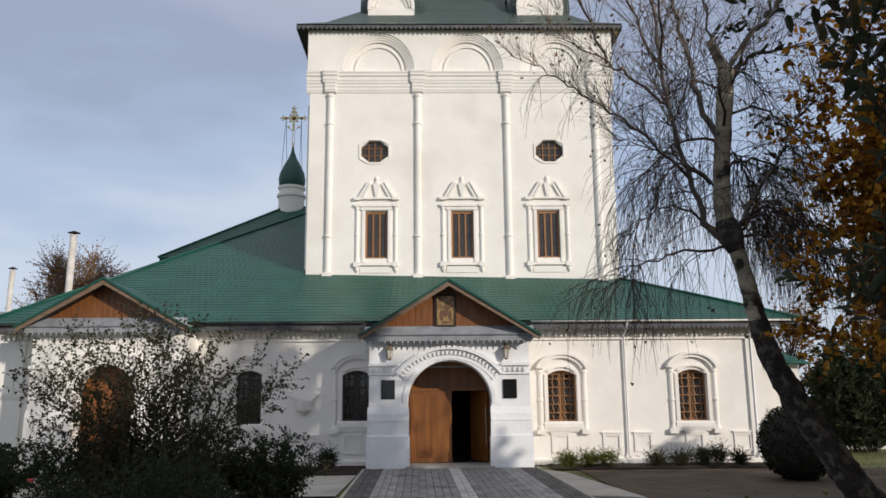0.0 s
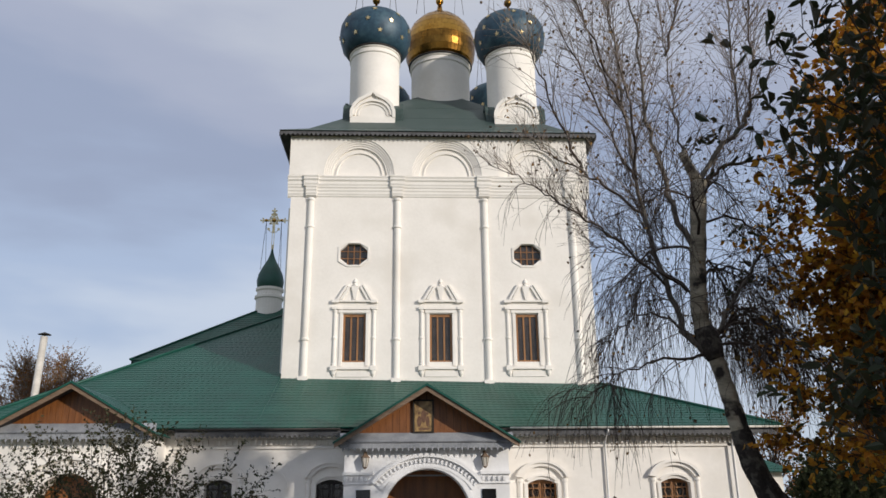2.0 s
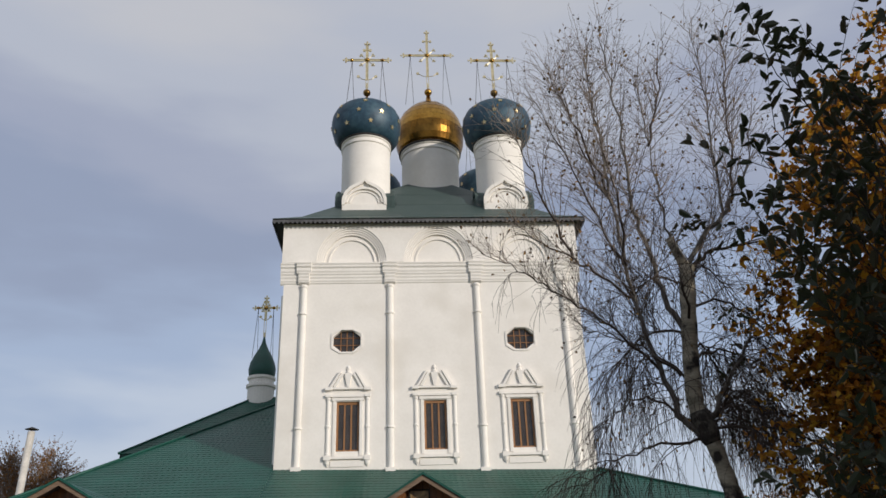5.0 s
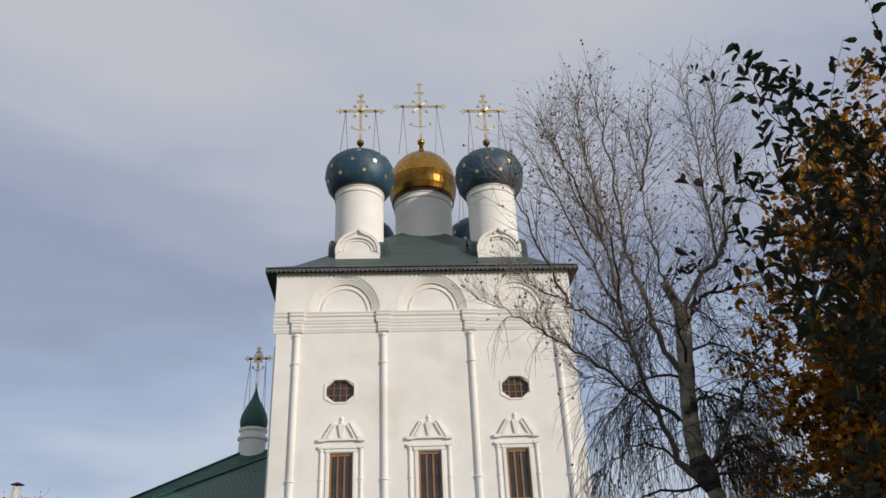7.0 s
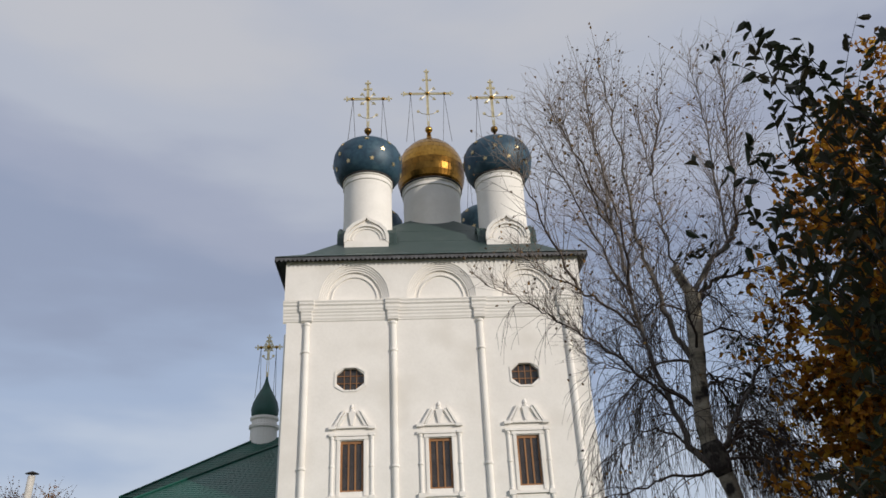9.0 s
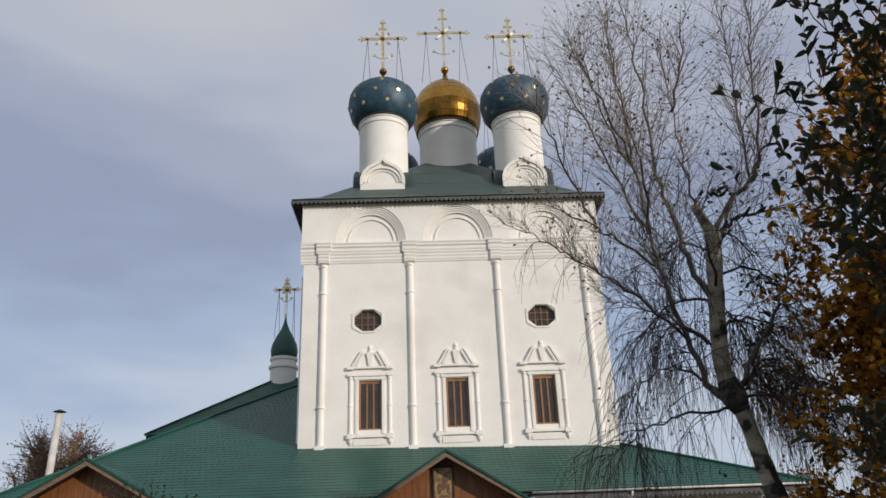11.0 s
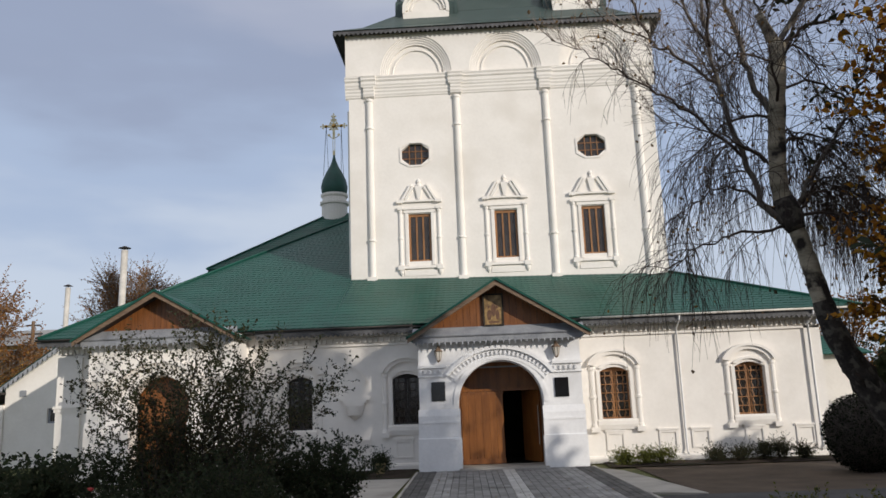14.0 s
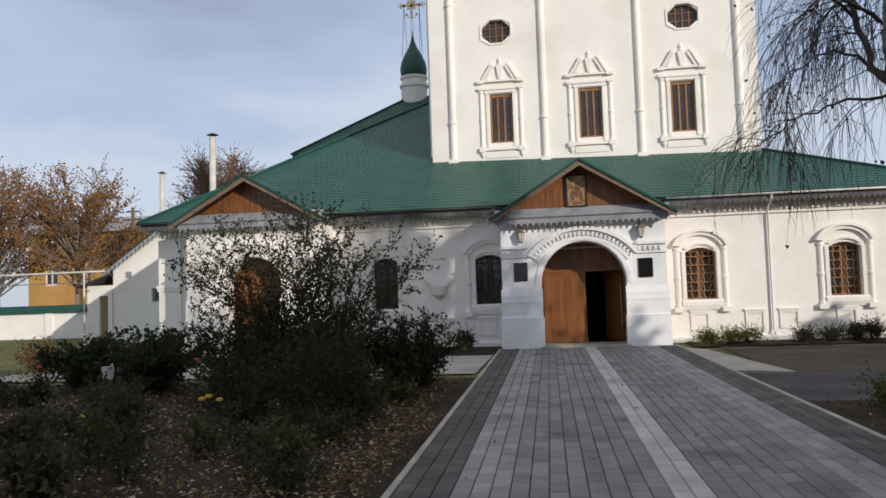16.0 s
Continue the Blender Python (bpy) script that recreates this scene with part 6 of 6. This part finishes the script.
part("core", MB().lathe((8.05, 15.5, 0.0), prof, 20), M["bark"], thuja, "", True)
mb = MB()
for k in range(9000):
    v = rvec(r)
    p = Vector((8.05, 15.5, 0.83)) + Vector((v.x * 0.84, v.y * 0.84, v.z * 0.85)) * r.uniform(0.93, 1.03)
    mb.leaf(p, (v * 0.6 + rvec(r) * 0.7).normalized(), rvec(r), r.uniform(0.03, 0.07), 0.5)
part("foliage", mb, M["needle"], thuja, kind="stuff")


def far_tree(name, label, c, h, w, leaf, n, size, seed, wood="bark", shoots=18, each=9):
    r = random.Random(seed)
    br = []
    for k in range(n):
        a, e = r.uniform(0, 6.28), r.uniform(-0.15, 1.3)
        tip = Vector((c[0] + w * math.cos(a) * math.cos(e) * r.uniform(0.6, 1), c[1] + w * math.sin(a) * math.cos(e) * r.uniform(0.6, 1), h * 0.45 + h * 0.55 * math.sin(e) * r.uniform(0.8, 1.0)))
        s = Vector((c[0], c[1], max(h * 0.15, min(h * 0.6, tip.z * 0.55))))
        br.append([s, s.lerp(tip, 0.5) + Vector((0, 0, h * 0.03)), tip])
    return leafy(name, label, (c[0], c[1], 0), br, 0.012 * h * 0.5, shoots, each, size, leaf, wood, seed, (h * 0.05, h * 0.16), 0.0, 0.7, 0.3, 0.9, 0.3, [(c[0], c[1], -0.1), (c[0], c[1], h * 0.3), (c[0] + 0.1, c[1], h * 0.65)], 4)


far_tree("autumn_tree", "half bare tree with rust-brown leaves by the boundary wall", (-29.0, 40.0), 10.3, 4.4, "leaf_rust", 56, 0.15, 71, "twig_high", 24, 10)
far_tree("autumn_tree", "half bare tree with rust-brown leaves by the boundary wall", (-35.0, 41.0), 10.5, 4.6, "leaf_rust", 54, 0.15, 72, "twig_high", 24, 10)
far_tree("autumn_tree", "low rusty tree beside the boundary wall", (-25.5, 43.0), 5.6, 2.6, "leaf_rust", 40, 0.14, 73, "twig_high", 24, 10)
far_tree("bare_tree", "bare dark tree behind the church roof", (-24.2, 50.0), 12.4, 4.2, "leaf_rust", 110, 0.13, 74, "twig_high", 26, 8)
far_tree("bare_tree", "bare dark tree behind the church roof", (-20.6, 52.0), 11.0, 3.0, "leaf_rust", 70, 0.10, 75, "twig_high", 26, 5)
low_bush("evergreen_shrub", "dense dark evergreen shrub behind the side wing", (14.4, 24.4), 1.7, 4.3, 150, 0.13, "leaf_low", 76, 12)
low_bush("evergreen_shrub", "dark green bushy shrub by the boundary wall", (17.0, 28.6), 2.2, 3.9, 120, 0.14, "leaf_low", 77, 10)
far_tree("dark_tree", "yellowing bushy tree by the boundary wall", (19.5, 30.0), 4.4, 2.4, "leaf_flower", 40, 0.15, 78)
far_tree("bare_tree", "bare autumn tree beyond the boundary wall", (22.0, 34.0), 7.5, 3.0, "leaf_rust", 40, 0.13, 79)
far_tree("bare_tree", "bare autumn tree beyond the boundary wall", (17.5, 36.0), 6.5, 2.6, "leaf_rust", 36, 0.13, 80)
# unseen trees added out of view to shade beds, path, thuja, part of wall
for k, (x, y, h, w) in enumerate(((3.2, -5.5, 8.6, 2.6), (7.2, -5.0, 9.0, 2.8), (11.2, -4.2, 9.0, 2.8), (5.2, -9.0, 9.6, 2.8), (9.4, -8.6, 9.6, 3.0), (15.0, -3.0, 9.2, 2.6), (18.0, -2.5, 13.2, 1.4), (18.0, -1.0, 13.0, 1.6), (18.0, 2.8, 7.2, 1.9), (18.0, 6.2, 5.6, 1.3), (18.0, 9.9, 5.0, 0.6))):
    far_tree("autumn_tree", "unseen orange-leaved tree added to cast shade", (x, y), h, w, "leaf_orange", 46, 0.30, 90 + k)

# fallen leaves and grass
def scatter(name, label, category, areas, size, material, seed, flat=True, aspect=0.7):
    r = random.Random(seed)
    mb = MB()
    for x0, x1, y0, y1, count in areas:
        for k in range(count):
            x, y = r.uniform(x0, x1), r.uniform(y0, y1)
            if flat:
                mb.leaf(Vector((x, y, 0.075 + r.uniform(0, 0.02))), Vector((r.uniform(-1, 1), r.uniform(-1, 1), r.uniform(-0.15, 0.3))).normalized(), (ZUP + rvec(r) * 0.5).normalized(), size * r.uniform(0.5, 1.3), aspect, 0.2)
            else:
                mb.leaf(Vector((x, y, -0.03)), (ZUP + rvec(r) * 0.6).normalized(), rvec(r), size * r.uniform(0.5, 1.3), aspect, 0.05)
    return solid(name, mb, M[material], label, category, "stuff")


scatter("fallen_leaves", "brown and yellow fallen leaves on the beds", "fallen leaves", [(-9, -2.38, 1.5, 12.0, 11000), (-16, -9, 3, 12, 1800), (2.75, 7.5, 4, 8.6, 1000), (-3.6, -2.38, 2.0, 12, 1700), (-2.6, -2.12, 2.0, 7.5, 900)], 0.05, "leaf_fallen", 14)
scatter("path_leaves", "few fallen leaves lying on the paved path", "fallen leaves", [(-2.3, 2.4, 2, 18, 110)], 0.05, "leaf_fallen", 15)
scatter("grass", "yellow-green short lawn grass", "grass", [(-27, -12.5, 14, 32, 9000), (8.7, 22, 13, 26, 6500)], 0.11, "grass", 16, False, 0.12)
scatter("bed_weeds", "low dark green weeds in the garden bed", "weeds", [(-9, -2.9, 3.6, 12, 1700), (2.8, 8, 3, 8.6, 1500)], 0.10, "leaf_shrub", 17, False, 0.24)
scatter("pale_leaves", "pale curled dry leaves lying on the beds", "fallen leaves", [(-9, -2.5, 2.5, 9.5, 1500)], 0.055, "leaf_pale", 18)

# ---- pavers ----
def paver_mesh(name, material):
    b, w, l, h = 0.010, PW - 0.008, PL - 0.008, 0.05
    m = MB()
    lo = [(0, 0), (w, 0), (w, l), (0, l)]
    hi = [(b, b), (w - b, b), (w - b, l - b), (b, l - b)]
    m.v = [(x, y, 0.0) for x, y in lo] + [(x, y, h - 0.008) for x, y in lo] + [(x, y, h) for x, y in hi]
    m.f = [(8, 9, 10, 11)] + [(i, (i + 1) % 4, 4 + (i + 1) % 4, 4 + i) for i in range(4)] + [(4 + i, 4 + (i + 1) % 4, 8 + (i + 1) % 4, 8 + i) for i in range(4)]
    return mesh_of(name, m, material)


kinds = {k: paver_mesh("paver", M[k]) for k in ("paver", "paver_mid", "paver_dark", "paver_light")}
rest = {"pavers": MB(), "pavers_mid": MB(), "pavers_dark": MB(), "pavers_light": MB()}
r = random.Random(6)
NCOL = 30
for c in range(1, NCOL):
    x = PX0 + PW * c
    kind = "_dark" if c < 4 or c > NCOL - 4 else "_light" if c in (15, 16) else "" if c < 7 or c > NCOL - 7 else "_mid"
    y = -8.0 - (PL / 2 if c % 2 else 0.0)
    while y < 18.8:
        z = 0.0 + r.uniform(0, 0.004)
        if 3.0 < y < 6.2:
            p = new("paver", kinds["paver" + kind])
            p.parent = path
            p.location = (x, y, z)
        else:
            src = kinds["paver"]
            m = rest["pavers" + kind]
            i = len(m.v)
            m.v += [(v.co.x + x, v.co.y + y, v.co.z + z) for v in src.vertices]
            m.f += [tuple(i + q for q in f.vertices) for f in src.polygons]
        y += PL
for k, m in rest.items():
    part("pavers", m, M[k], path, kind="stuff")
